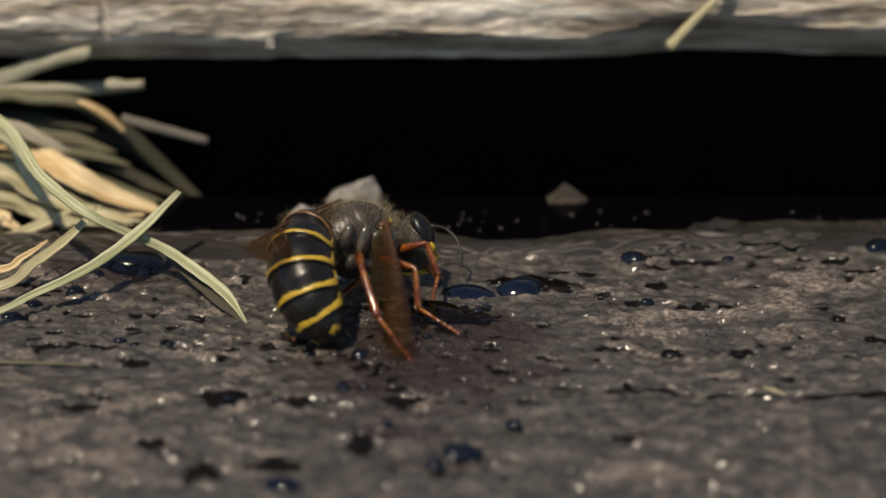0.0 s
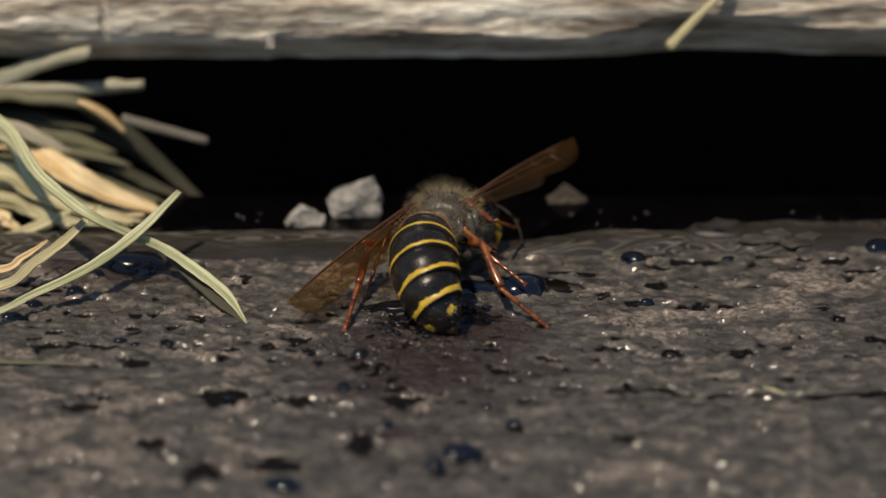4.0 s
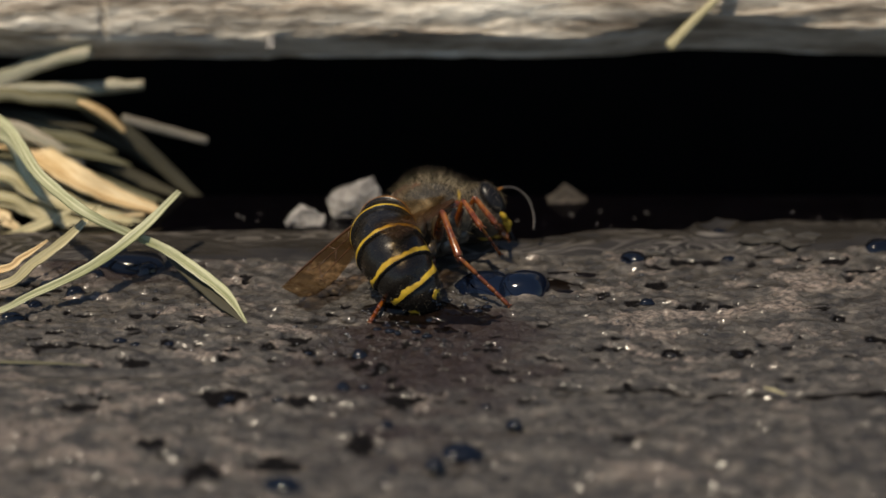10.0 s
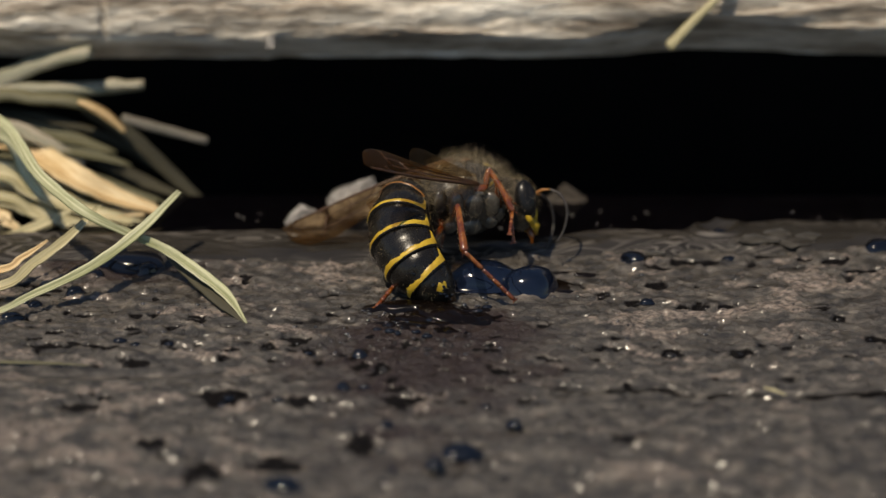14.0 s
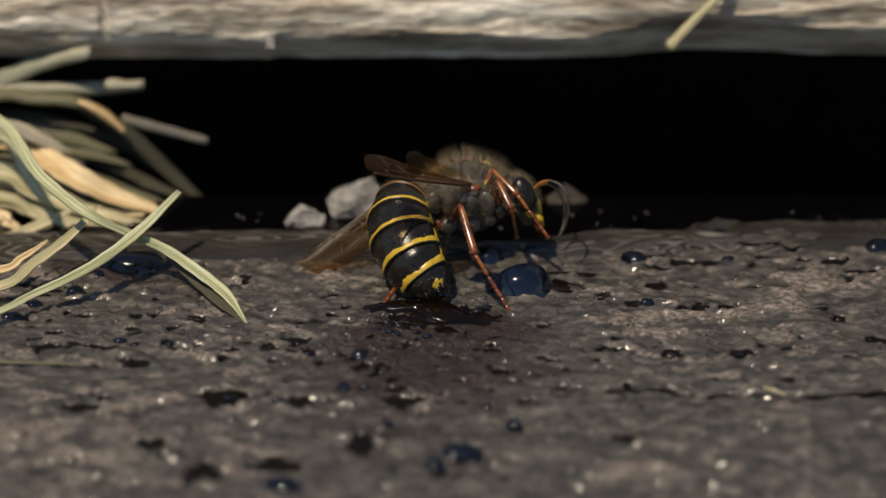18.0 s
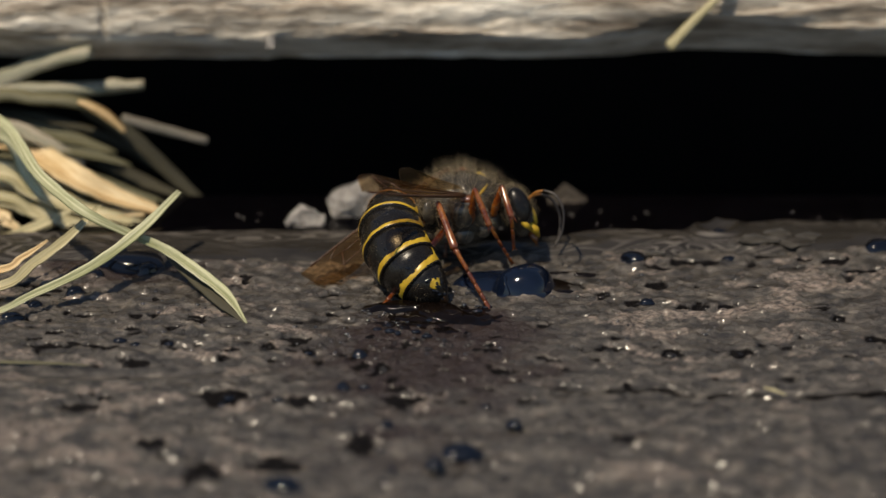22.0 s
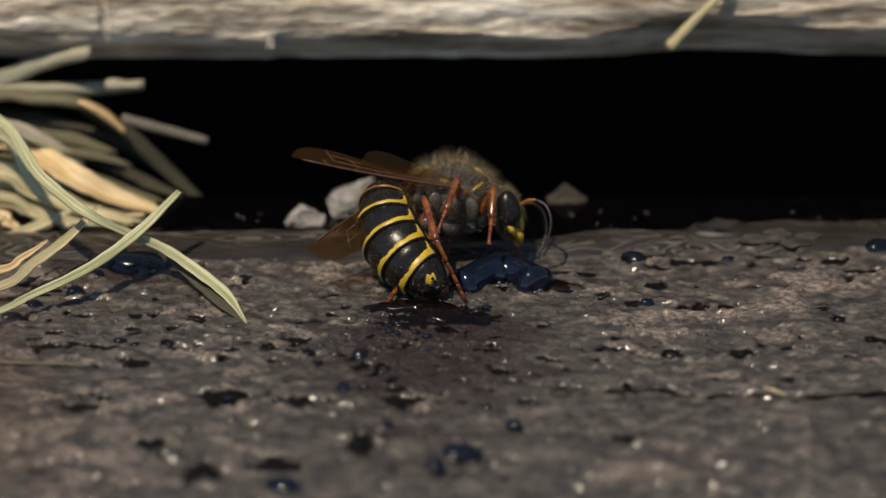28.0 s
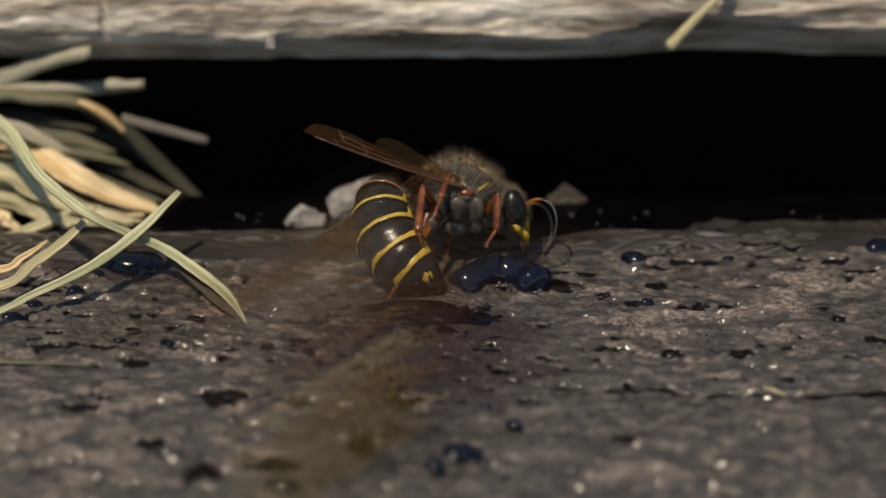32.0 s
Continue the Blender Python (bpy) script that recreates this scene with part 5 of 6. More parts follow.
            tagged(part("hair", mesh_of("hair", *leg_hairs(SHIN[kind], 70 + n, 90), HAIR), low), kind="stuff")
            p[kind + tag + "_foot"] = part("foot", mesh_of("foot", *fm, LEG), w, "jointed red foot with two claws")
    return p


def frame_of(origin, forward, up):
    """A pose whose +y is forward and whose +z is as near to up as can be."""
    y = Vector(forward).normalized()
    x = y.cross(Vector(up))
    x = x.normalized() if x.length > 1e-5 else Vector((1, 0, 0))
    z = x.cross(y)
    m = Matrix((x, y, z)).transposed().to_4x4()
    m.translation = Vector(origin) * MM
    return m


TOWARDS = Vector((0, -0.906, 0.4226))
THORAX_LONG = 4.9


def wasp_poses(waist, axis, back, curl, neck, mouth, hind, mid, fore, left, wing_r, wing_l):
    """Poses of all the parts, in millimetres: the abdomen's front, its forward axis, its back's side and how far it curls (degrees), the neck, the mouth, the right legs' knees, ankles and toes, the left hind foot and the wing tips."""
    waist, neck, mouth = map(Vector, (waist, neck, mouth))
    out = {}
    ring = frame_of(waist, axis, back)
    for k in range(6):
        out["ring%d" % k] = ring
        ring = ring @ Matrix.Translation((0, -RING_LONG[k] * MM, 0)) @ Matrix.Rotation(radians(curl) * (0.4 if k == 4 else 1) / 4.4, 4, "X")
    joint = waist + out["ring0"].to_3x3() @ Vector((0, 0.1, -0.5))
    ahead = (neck - joint).normalized()
    out["thorax"] = body = frame_of(neck - ahead * THORAX_LONG, ahead, Vector((-0.1, -0.12, 1)))
    down = (mouth - neck).normalized()
    face = (ahead + Vector((0, 0, -0.15))).normalized()
    out["head"] = frame_of(neck - ahead * 0.1 + down * 0.75, (face - down * face.dot(down)), -down)
    local = lambda q: (body @ (Vector(q) * MM)) / MM
    for tag, s in (("right", 1), ("left", -1)):
        root = local((s * 1.5, 2.9 if s > 0 else 2.4, 1.1))
        end = Vector(wing_r if s > 0 else wing_l)
        d = end - root
        up = (body.to_3x3() @ Vector((s * 0.35, -0.2, 1))).normalized()
        up = up * 0.5 + TOWARDS if s < 0 else up + TOWARDS * 3.0 * max(0.0, d.normalized().dot(TOWARDS))
        out["wing_" + tag] = frame_of(root, -d, up)
        for kind, foot in (("hind", hind), ("mid", mid), ("fore", fore)):
            hip = local((s * HIPS[kind][0], HIPS[kind][1], HIPS[kind][2]))
            u, l = UPPER[kind], SHIN[kind] + FOOT[kind]
            if s > 0:
                knee, ankle, toe = map(Vector, foot)
                hip = knee + (hip - knee).normalized() * u
            else:
                shift = {"hind": (0, 0), "mid": (1.0, 4.2), "fore": (3.5, 6.8)}[kind]
                toe = Vector((left[0] + shift[0], left[1] + shift[1], 0.1))
                d = toe - hip
                dist = min(max(d.length, abs(u - l) + 0.3), u + l - 0.05)
                d = d.normalized()
                along = (u * u - l * l + dist * dist) / (2 * dist)
                high = math.sqrt(max(0.0, u * u - along * along))
                bend = Vector((0, 0, 0.25 if kind == "hind" else 1.0)) + (body.to_3x3() @ Vector((-0.25, 0.8 if kind == "hind" else 0.1, 0)))
                bend = (bend - d * bend.dot(d)).normalized()
                knee = hip + d * along + bend * high
                ankle = knee + (toe - knee).normalized() * SHIN[kind]
            out[kind + tag] = frame_of(hip, hip - knee, TOWARDS)
            out[kind + tag + "_low"] = frame_of(knee, knee - ankle, TOWARDS)
            out[kind + tag + "_foot"] = frame_of(knee + (ankle - knee).normalized() * SHIN[kind], ankle - toe, TOWARDS)
    return out


BASE = (0.0, -8.0, 0.0)
wasp = build_wasp(BASE, "black and yellow wasp with amber wings drinking at the wet board")
flyer = build_wasp((95, -40, 1.7), "second wasp flying past, black and yellow")

# the flying wasp keeps one pose: legs trailing, wings spread
for key, m in wasp_poses((0, 0, 0), (0, 1, 0.1), (0, -0.1, 1), 40, (0, 5.2, 0.3), (0, 6.4, -2.0), ((3.5, 1.0, -1.0), (3.4, -1.4, -2.4), (3.0, -5.0, -3.6)), ((3.6, 2.6, -1.2), (3.4, 1.0, -2.4), (3.0, -1.4, -3.2)), ((3.0, 5.0, -1.2), (3.0, 3.6, -2.4), (2.6, 1.8, -3.0)), (-2.2, -2.0), (9.5, 1.5, 3.0), (-9.5, 1.5, 3.0)).items():
    flyer[key].matrix_basis = m


def motions():
    rows = {}

    def at(t, *joints):
        for key, m in wasp_poses(*joints).items():
            rows.setdefault(key, []).append((t, at_mm(BASE).inverted() @ m))
    at(0.0, (-6.88, -7.23, 4.79), (0.43, 0.90, 0.10), (-0.61, 0.21, 0.76), 89, (-2.95, -4.11, 3.34), (-0.75, -6.50, 1.00), ((-4.41, -10.66, 3.82), (-3.54, -12.86, 1.99), (-1.80, -14.24, 0.12)), ((-1.52, -8.23, 2.68), (-1.36, -9.49, 0.88), (0.80, -11.29, 0.21)), ((-0.90, -6.26, 3.30), (-0.12, -7.20, 1.33), (-0.43, -9.35, 0.98)), (-8.11, -11.77), (-1.79, -15.08, 0.36), (-10.71, -13.58, 6.36))
    at(0.5, (-7.45, -6.08, 4.64), (-0.13, 0.99, 0.02), (-0.62, -0.10, 0.78), 97, (-2.63, -4.12, 3.86), (-1.21, -7.23, 1.00), ((-4.31, -6.38, 6.26), (-2.89, -8.77, 5.14), (-2.62, -7.55, 0.12)), ((-2.92, -6.39, 5.41), (-1.67, -7.44, 3.16), (-1.37, -6.91, 0.33)), ((-1.98, -7.14, 4.05), (-1.21, -7.94, 2.37), (-1.06, -7.72, 0.20)), (-5.79, -12.47), (-7.92, -1.58, 12.13), (-11.40, -12.32, 4.10))
    at(1.0, (-7.26, -4.86, 3.98), (0.00, 1.00, 0.01), (-0.71, -0.01, 0.71), 83, (-0.75, -4.75, 3.63), (0.50, -7.23, 1.00), ((-5.26, -4.99, 5.97), (-3.83, -7.51, 5.24), (-2.93, -6.37, 1.63)), ((-2.61, -5.76, 5.12), (-1.21, -7.01, 3.99), (-0.12, -6.53, 1.36)), ((-1.67, -6.80, 4.57), (-0.43, -7.59, 2.89), (-1.67, -8.53, 0.93)), (-5.95, -12.47), (-10.22, -2.89, 12.00), (-11.50, -9.87, 3.62))
    at(1.5, (-4.98, -4.95, 3.69), (0.12, 0.99, -0.02), (-0.57, 0.09, 0.82), 64, (-0.28, -2.75, 3.06), (0.50, -7.95, 1.00), ((-2.46, -4.98, 5.45), (0.03, -6.61, 5.68), (0.34, -8.40, 1.90)), ((-0.44, -4.35, 4.48), (0.50, -5.29, 2.50), (0.34, -7.66, 0.86)), ((0.19, -4.93, 4.05), (0.66, -6.01, 1.80), (0.19, -7.55, 0.12)), (-5.95, -12.12), (-4.59, 3.14, 7.71), (-11.22, -9.22, 3.31))
    at(2.0, (-3.35, -6.13, 5.40), (0.29, 0.96, 0.05), (-0.32, 0.05, 0.95), 83, (-0.60, -2.10, 3.62), (1.45, -3.56, 1.00), ((-0.03, -7.99, 5.97), (0.80, -10.18, 4.10), (2.95, -11.81, 0.12)), ((0.50, -6.56, 5.14), (1.43, -7.63, 2.91), (2.06, -6.52, 0.32)), ((1.44, -4.81, 4.00), (2.37, -5.75, 2.03), (2.70, -4.68, 0.13)), (-5.97, -11.07), (-1.09, 5.04, 6.72), (-11.36, 2.57, 2.02))
    at(2.5, (-2.23, -5.89, 3.77), (0.31, 0.93, -0.21), (-0.22, 0.28, 0.93), 77, (-0.28, -1.60, 2.18), (2.07, -4.30, 1.00), ((1.12, -8.16, 1.79), (2.40, -10.66, 0.76), (6.17, -11.81, 0.12)), ((1.90, -5.97, 3.16), (2.98, -7.65, 2.23), (4.56, -10.00, 1.63)), ((2.07, -3.47, 3.04), (3.00, -5.12, 3.11), (3.02, -4.01, 1.21)), (-6.58, -11.42), (3.75, 4.99, 1.99), (-11.35, 2.67, 2.33))
    at(3.0, (-1.09, -4.82, 2.30), (0.32, 0.95, -0.07), (-0.52, 0.24, 0.82), 37, (0.51, -0.10, 2.01), (2.72, -2.82, 1.00), ((2.05, -6.53, 2.56), (3.59, -8.83, 1.42), (6.99, -9.70, 0.12)), ((2.70, -4.64, 2.20), (4.89, -4.51, 2.66), (6.86, -5.48, 0.69)), ((2.40, -2.33, 2.86), (3.01, -4.11, 2.64), (3.03, -3.39, 0.57)), (-5.97, -11.07), (5.07, 6.02, 0.99), (-10.64, -9.46, 0.35))
    at(3.5, (-0.39, -4.81, 3.43), (0.28, 0.96, -0.08), (-0.54, 0.22, 0.81), 66, (0.51, -0.04, 2.86), (2.41, -2.07, 1.00), ((2.46, -6.42, 3.54), (3.53, -8.62, 1.84), (7.00, -9.34, 0.12)), ((1.91, -4.66, 3.24), (3.63, -5.37, 1.85), (5.64, -7.15, 0.79)), ((1.76, -2.13, 3.98), (3.66, -3.02, 2.14), (4.63, -1.40, 1.04)), (-5.67, -10.72), (4.89, 6.77, 4.03), (-10.27, -11.23, 0.35))
    at(5.5, (-2.39, -4.41, 2.16), (0.14, 0.97, -0.19), (-0.78, 0.23, 0.58), 75, (0.51, -0.30, 2.80), (3.05, -0.94, 1.00), ((0.19, -6.91, 2.23), (1.11, -9.66, 1.47), (0.49, -13.50, 1.45)), ((-0.44, -3.60, 3.62), (2.07, -3.95, 2.92), (5.52, -4.55, 1.81)), ((0.82, -1.63, 3.93), (2.71, -2.05, 3.08), (3.68, -0.88, 1.50)), (-4.14, -10.36), (1.86, -12.32, 4.10), (-8.43, -10.28, 2.45))
    at(6.0, (-1.36, -4.59, 2.04), (0.13, 0.98, -0.13), (-0.73, 0.18, 0.66), 48, (0.83, -0.12, 2.72), (3.05, -0.94, 1.00), ((0.50, -6.69, 1.78), (1.27, -9.56, 1.42), (0.49, -13.36, 1.49)), ((2.07, -4.66, 2.90), (3.30, -6.47, 2.88), (5.66, -5.46, 1.55)), ((1.76, -2.36, 3.57), (3.01, -3.79, 3.70), (3.66, -2.64, 1.96)), (-4.14, -10.36), (2.01, -12.15, 4.02), (-10.73, -6.77, 0.78))
    at(7.0, (0.73, -6.38, 4.66), (0.27, 0.93, -0.23), (-0.05, 0.26, 0.97), 98, (1.93, -1.86, 3.51), (3.67, -2.44, 1.00), ((3.58, -8.53, 3.33), (4.47, -11.36, 3.64), (6.37, -9.70, 0.12)), ((2.98, -6.13, 4.95), (4.20, -7.86, 4.38), (5.64, -6.57, 2.24)), ((3.00, -4.41, 4.50), (3.61, -6.09, 3.90), (4.26, -5.10, 2.07)), (-3.99, -9.66), (4.42, -13.23, 6.20), (-8.41, -10.29, 3.82))
    at(8.0, (-1.51, -3.72, 2.95), (0.12, 0.99, 0.03), (-0.61, 0.05, 0.79), 41, (0.67, 0.90, 2.43), (2.41, -2.07, 1.00), ((1.59, -5.33, 3.73), (2.61, -7.31, 1.73), (6.41, -7.91, 0.12)), ((2.55, -3.12, 3.57), (3.78, -4.93, 3.37), (6.13, -5.68, 1.82)), ((1.93, -1.03, 3.66), (2.71, -2.63, 3.00), (3.04, -1.94, 0.94)), (-3.84, -9.66), (5.40, 6.94, 2.18), (-10.45, -5.91, 0.37))
    at(9.0, (-1.93, -3.64, 3.35), (0.15, 0.98, -0.08), (-0.53, 0.15, 0.83), 63, (0.83, 0.63, 3.08), (2.56, -2.07, 1.00), ((0.59, -4.89, 4.90), (1.27, -7.10, 3.00), (4.54, -8.27, 0.12)), ((1.13, -2.66, 4.74), (3.02, -3.34, 3.33), (4.62, -2.35, 1.13)), ((1.77, -1.49, 4.21), (2.71, -2.57, 2.97), (3.04, -1.49, 1.08)), (-3.99, -10.01), (6.46, 5.42, 6.90), (-10.69, -8.04, 0.35))
    at(10.0, (-2.87, -3.01, 3.13), (0.27, 0.92, -0.28), (-0.61, 0.39, 0.69), 105, (0.99, 0.28, 3.24), (3.05, -1.32, 1.00), ((-0.03, -5.11, 4.66), (0.87, -7.44, 2.99), (3.76, -7.91, 0.12)), ((1.13, -3.32, 4.52), (2.06, -5.19, 3.83), (3.18, -3.90, 1.51)), ((1.76, -2.12, 4.15), (3.02, -2.81, 2.73), (3.36, -0.99, 1.55)), (-3.99, -9.66), (-2.87, -10.94, 5.81), (-8.82, -7.99, 1.36))
    at(10.5, (-2.78, -1.45, 4.83), (0.14, 0.99, 0.03), (-0.59, 0.06, 0.80), 98, (0.99, 1.94, 3.36), (2.73, -1.32, 1.00), ((0.66, -3.26, 5.87), (1.60, -4.78, 2.61), (4.54, -8.27, 0.12)), ((1.92, -2.48, 4.31), (2.38, -4.46, 3.50), (3.66, -2.66, 1.62)), ((2.72, -0.90, 3.42), (3.83, -1.93, 1.28), (4.18, -0.04, 0.23)), (-3.90, -9.66), (-3.07, 7.92, 2.28), (-9.91, -3.28, 0.52))
    at(11.0, (-2.83, -3.57, 5.26), (-0.10, 0.98, 0.18), (-0.59, -0.20, 0.78), 88, (2.70, -3.37, 4.89), (3.63, -5.04, 2.04), ((1.18, -6.00, 6.25), (1.67, -7.49, 3.70), (4.54, -8.27, 0.12)), ((1.58, -5.92, 6.05), (2.50, -7.58, 4.93), (2.68, -5.74, 2.71)), ((3.30, -5.64, 5.07), (3.75, -7.40, 4.51), (3.72, -9.58, 4.50)), (-3.84, -8.94), (-3.97, 3.20, 4.90), (-9.38, 1.18, 3.00))
    at(12.0, (-1.72, -4.11, 5.86), (0.24, 0.90, 0.35), (-0.65, -0.12, 0.75), 91, (3.02, -1.89, 4.74), (4.14, -2.96, 1.07), ((1.79, -6.90, 6.49), (1.88, -9.30, 4.71), (4.39, -7.91, 0.12)), ((3.14, -5.69, 5.77), (4.22, -6.86, 4.26), (4.55, -6.62, 1.40)), ((3.31, -4.59, 5.61), (3.62, -5.54, 3.99), (3.28, -7.70, 3.97)), (-3.70, -8.23), (-2.69, 4.08, 5.21), (-9.67, 0.52, 3.65))
    at(13.0, (-2.18, -2.19, 4.57), (0.31, 0.91, 0.28), (-0.82, 0.11, 0.56), 84, (3.50, -2.08, 4.48), (3.81, -3.68, 1.75), ((0.65, -5.88, 5.69), (1.42, -8.26, 4.06), (4.39, -7.91, 0.12)), ((2.21, -5.01, 5.47), (3.04, -6.71, 4.36), (4.06, -7.92, 1.84)), ((3.62, -4.67, 4.80), (4.24, -5.87, 3.46), (4.05, -8.04, 3.78)), (-3.70, -7.87), (-4.08, -10.17, 9.48), (-7.20, 2.35, 0.36))
    at(14.0, (-1.63, -1.39, 4.14), (0.42, 0.88, 0.22), (-0.81, 0.25, 0.54), 85, (3.52, -0.06, 4.26), (4.31, -2.07, 1.00), ((0.81, -5.08, 4.98), (1.18, -7.58, 3.40), (4.39, -7.91, 0.12)), ((2.55, -1.45, 5.58), (3.81, -2.27, 3.87), (3.94, -4.88, 2.66)), ((3.02, -2.22, 5.23), (3.96, -3.02, 3.52), (3.78, -5.16, 3.13)), (-3.70, -7.87), (-4.26, -8.15, 8.91), (-9.06, 0.36, 1.10))
    at(16.5, (-2.04, -0.72, 3.90), (0.33, 0.94, 0.11), (-0.77, 0.20, 0.61), 80, (3.83, -0.23, 4.68), (4.62, -2.10, 1.37), ((0.66, -4.87, 4.55), (1.18, -7.49, 3.19), (4.08, -7.91, 0.12)), ((2.71, -1.44, 5.75), (4.91, -2.00, 4.62), (5.82, -1.73, 1.89)), ((3.33, -2.58, 5.40), (3.80, -3.40, 3.70), (3.62, -5.45, 2.92)), (-3.39, -7.87), (-4.88, -7.86, 8.45), (-8.19, -2.57, 0.36))
    at(17.0, (-2.00, -0.83, 4.02), (0.16, 0.96, 0.22), (-0.81, 0.00, 0.59), 55, (3.83, -0.42, 4.42), (4.78, -2.17, 1.39), ((0.66, -5.00, 4.43), (1.12, -7.62, 3.08), (3.92, -8.13, 0.12)), ((3.34, -1.30, 5.34), (4.92, -2.03, 3.94), (6.06, -1.13, 1.44)), ((2.54, -2.66, 5.09), (3.32, -3.98, 3.97), (4.89, -5.07, 1.71)), (-3.39, -7.87), (-4.73, -8.07, 8.54), (-8.04, -2.58, 0.36))
    at(18.0, (-2.00, -0.97, 3.82), (0.26, 0.96, 0.11), (-0.77, 0.14, 0.62), 70, (3.51, -0.43, 4.60), (4.77, -2.24, 1.43), ((0.97, -4.81, 4.86), (1.74, -6.98, 2.94), (3.61, -8.13, 0.12)), ((2.71, -1.33, 5.52), (4.12, -2.75, 4.61), (5.84, -3.77, 2.48)), ((3.01, -2.61, 5.41), (3.79, -3.93, 4.29), (4.12, -3.23, 2.24)), (-3.39, -7.87), (-4.10, -8.86, 8.89), (-8.03, -2.91, 0.52))
    at(19.0, (-2.48, -0.87, 3.43), (0.31, 0.95, 0.03), (-0.78, 0.24, 0.58), 85, (3.36, -0.45, 4.09), (4.62, -2.19, 1.06), ((0.28, -4.47, 4.88), (1.37, -5.77, 2.38), (3.45, -7.91, 0.12)), ((1.77, -1.37, 5.20), (3.02, -2.97, 4.37), (4.45, -2.52, 1.91)), ((3.82, -1.35, 4.84), (4.76, -2.28, 2.84), (5.10, -2.13, 0.68)), (-3.39, -7.87), (-4.72, -8.45, 8.37), (-7.98, -4.81, 0.37))
    at(20.0, (-2.02, -1.49, 3.05), (0.35, 0.93, 0.02), (-0.81, 0.30, 0.51), 78, (3.35, -0.99, 3.98), (4.61, -2.59, 1.24), ((0.19, -4.78, 4.84), (1.12, -7.36, 3.64), (2.99, -7.91, 0.12)), ((2.07, -3.53, 4.96), (3.16, -4.42, 3.13), (4.90, -4.30, 0.83)), ((3.43, -1.82, 4.88), (4.60, -2.64, 3.18), (5.25, -2.30, 1.11)), (-3.39, -7.87), (-2.87, -10.08, 8.77), (-7.96, -5.50, 0.35))
    at(21.0, (-2.47, -0.93, 3.00), (0.36, 0.93, -0.00), (-0.82, 0.32, 0.48), 86, (3.04, -0.45, 3.92), (4.30, -2.13, 1.03), ((-0.22, -4.27, 4.79), (0.96, -6.69, 3.50), (2.68, -7.91, 0.12)), ((2.07, -2.93, 4.87), (3.16, -4.57, 3.89), (5.04, -5.34, 1.83)), ((3.81, -2.32, 4.42), (4.10, -4.04, 3.65), (4.28, -3.83, 1.48)), (-3.39, -7.87), (-4.41, -8.97, 8.27), (-7.94, -6.26, 0.37))
    at(22.0, (-2.38, -1.15, 3.24), (0.31, 0.95, 0.05), (-0.82, 0.24, 0.51), 78, (3.20, -0.70, 4.03), (4.46, -2.37, 1.14), ((-0.28, -4.52, 4.90), (0.65, -6.80, 3.20), (2.52, -7.91, 0.12)), ((1.76, -3.11, 5.12), (2.70, -4.11, 2.99), (3.97, -3.52, 0.46)), ((3.27, -2.32, 4.94), (3.80, -3.56, 3.60), (3.97, -3.06, 1.46)), (-3.39, -7.87), (-4.41, -9.35, 7.94), (-8.44, -5.16, 0.36))
    at(23.0, (-2.52, -0.74, 3.66), (0.31, 0.94, 0.16), (-0.86, 0.21, 0.47), 78, (3.04, -0.44, 4.09), (4.30, -2.19, 1.06), ((0.03, -4.52, 4.90), (0.81, -6.89, 3.25), (1.75, -7.19, 0.12)), ((0.50, -1.44, 5.23), (1.61, -2.44, 3.60), (2.41, -1.40, 1.04)), ((3.81, -2.57, 4.35), (3.80, -3.57, 2.74), (3.67, -2.65, 0.75)), (-3.30, -7.87), (-4.10, -8.97, 8.94), (-8.53, -5.17, 0.37))
    at(23.5, (-3.50, -1.62, 4.46), (0.02, 0.91, 0.42), (-0.95, -0.12, 0.30), 69, (2.71, -1.53, 4.23), (3.34, -3.00, 1.78), ((0.19, -4.63, 5.98), (0.50, -6.72, 3.85), (3.47, -6.83, 0.12)), ((0.50, -3.20, 5.84), (2.37, -4.19, 5.26), (3.81, -3.23, 2.93)), ((2.69, -4.34, 4.30), (2.99, -6.04, 3.54), (2.04, -8.01, 3.77)), (-3.24, -7.87), (-5.91, -3.21, 6.71), (-7.95, -5.47, 1.55))
    at(24.0, (-3.91, -1.86, 4.40), (-0.08, 0.93, 0.35), (-0.88, -0.23, 0.42), 73, (2.56, -1.49, 4.56), (3.34, -3.10, 1.83), ((-0.75, -3.67, 6.57), (-0.12, -4.99, 3.74), (1.46, -2.43, 0.12)), ((1.13, -3.05, 5.95), (2.07, -3.98, 3.96), (3.03, -2.62, 1.61)), ((2.69, -4.51, 4.21), (3.46, -5.85, 3.11), (2.05, -7.52, 3.20)), (-3.24, -7.87), (-7.01, -1.48, 10.39), (-9.04, -0.68, 0.35))
    at(24.5, (-4.07, -0.47, 3.50), (0.06, 0.99, 0.10), (-0.89, 0.01, 0.47), 94, (2.25, -0.08, 3.92), (2.47, -1.69, 1.17), ((-1.95, -2.55, 5.55), (-1.06, -5.11, 4.31), (1.61, -3.91, 0.12)), ((1.14, -0.73, 5.25), (2.39, -2.17, 4.17), (2.69, -5.01, 3.75)), ((1.60, -2.95, 4.18), (1.44, -4.56, 3.20), (0.50, -6.55, 3.09)), (-3.24, -7.87), (-7.99, -0.32, 9.21), (-7.59, -6.47, 3.39))
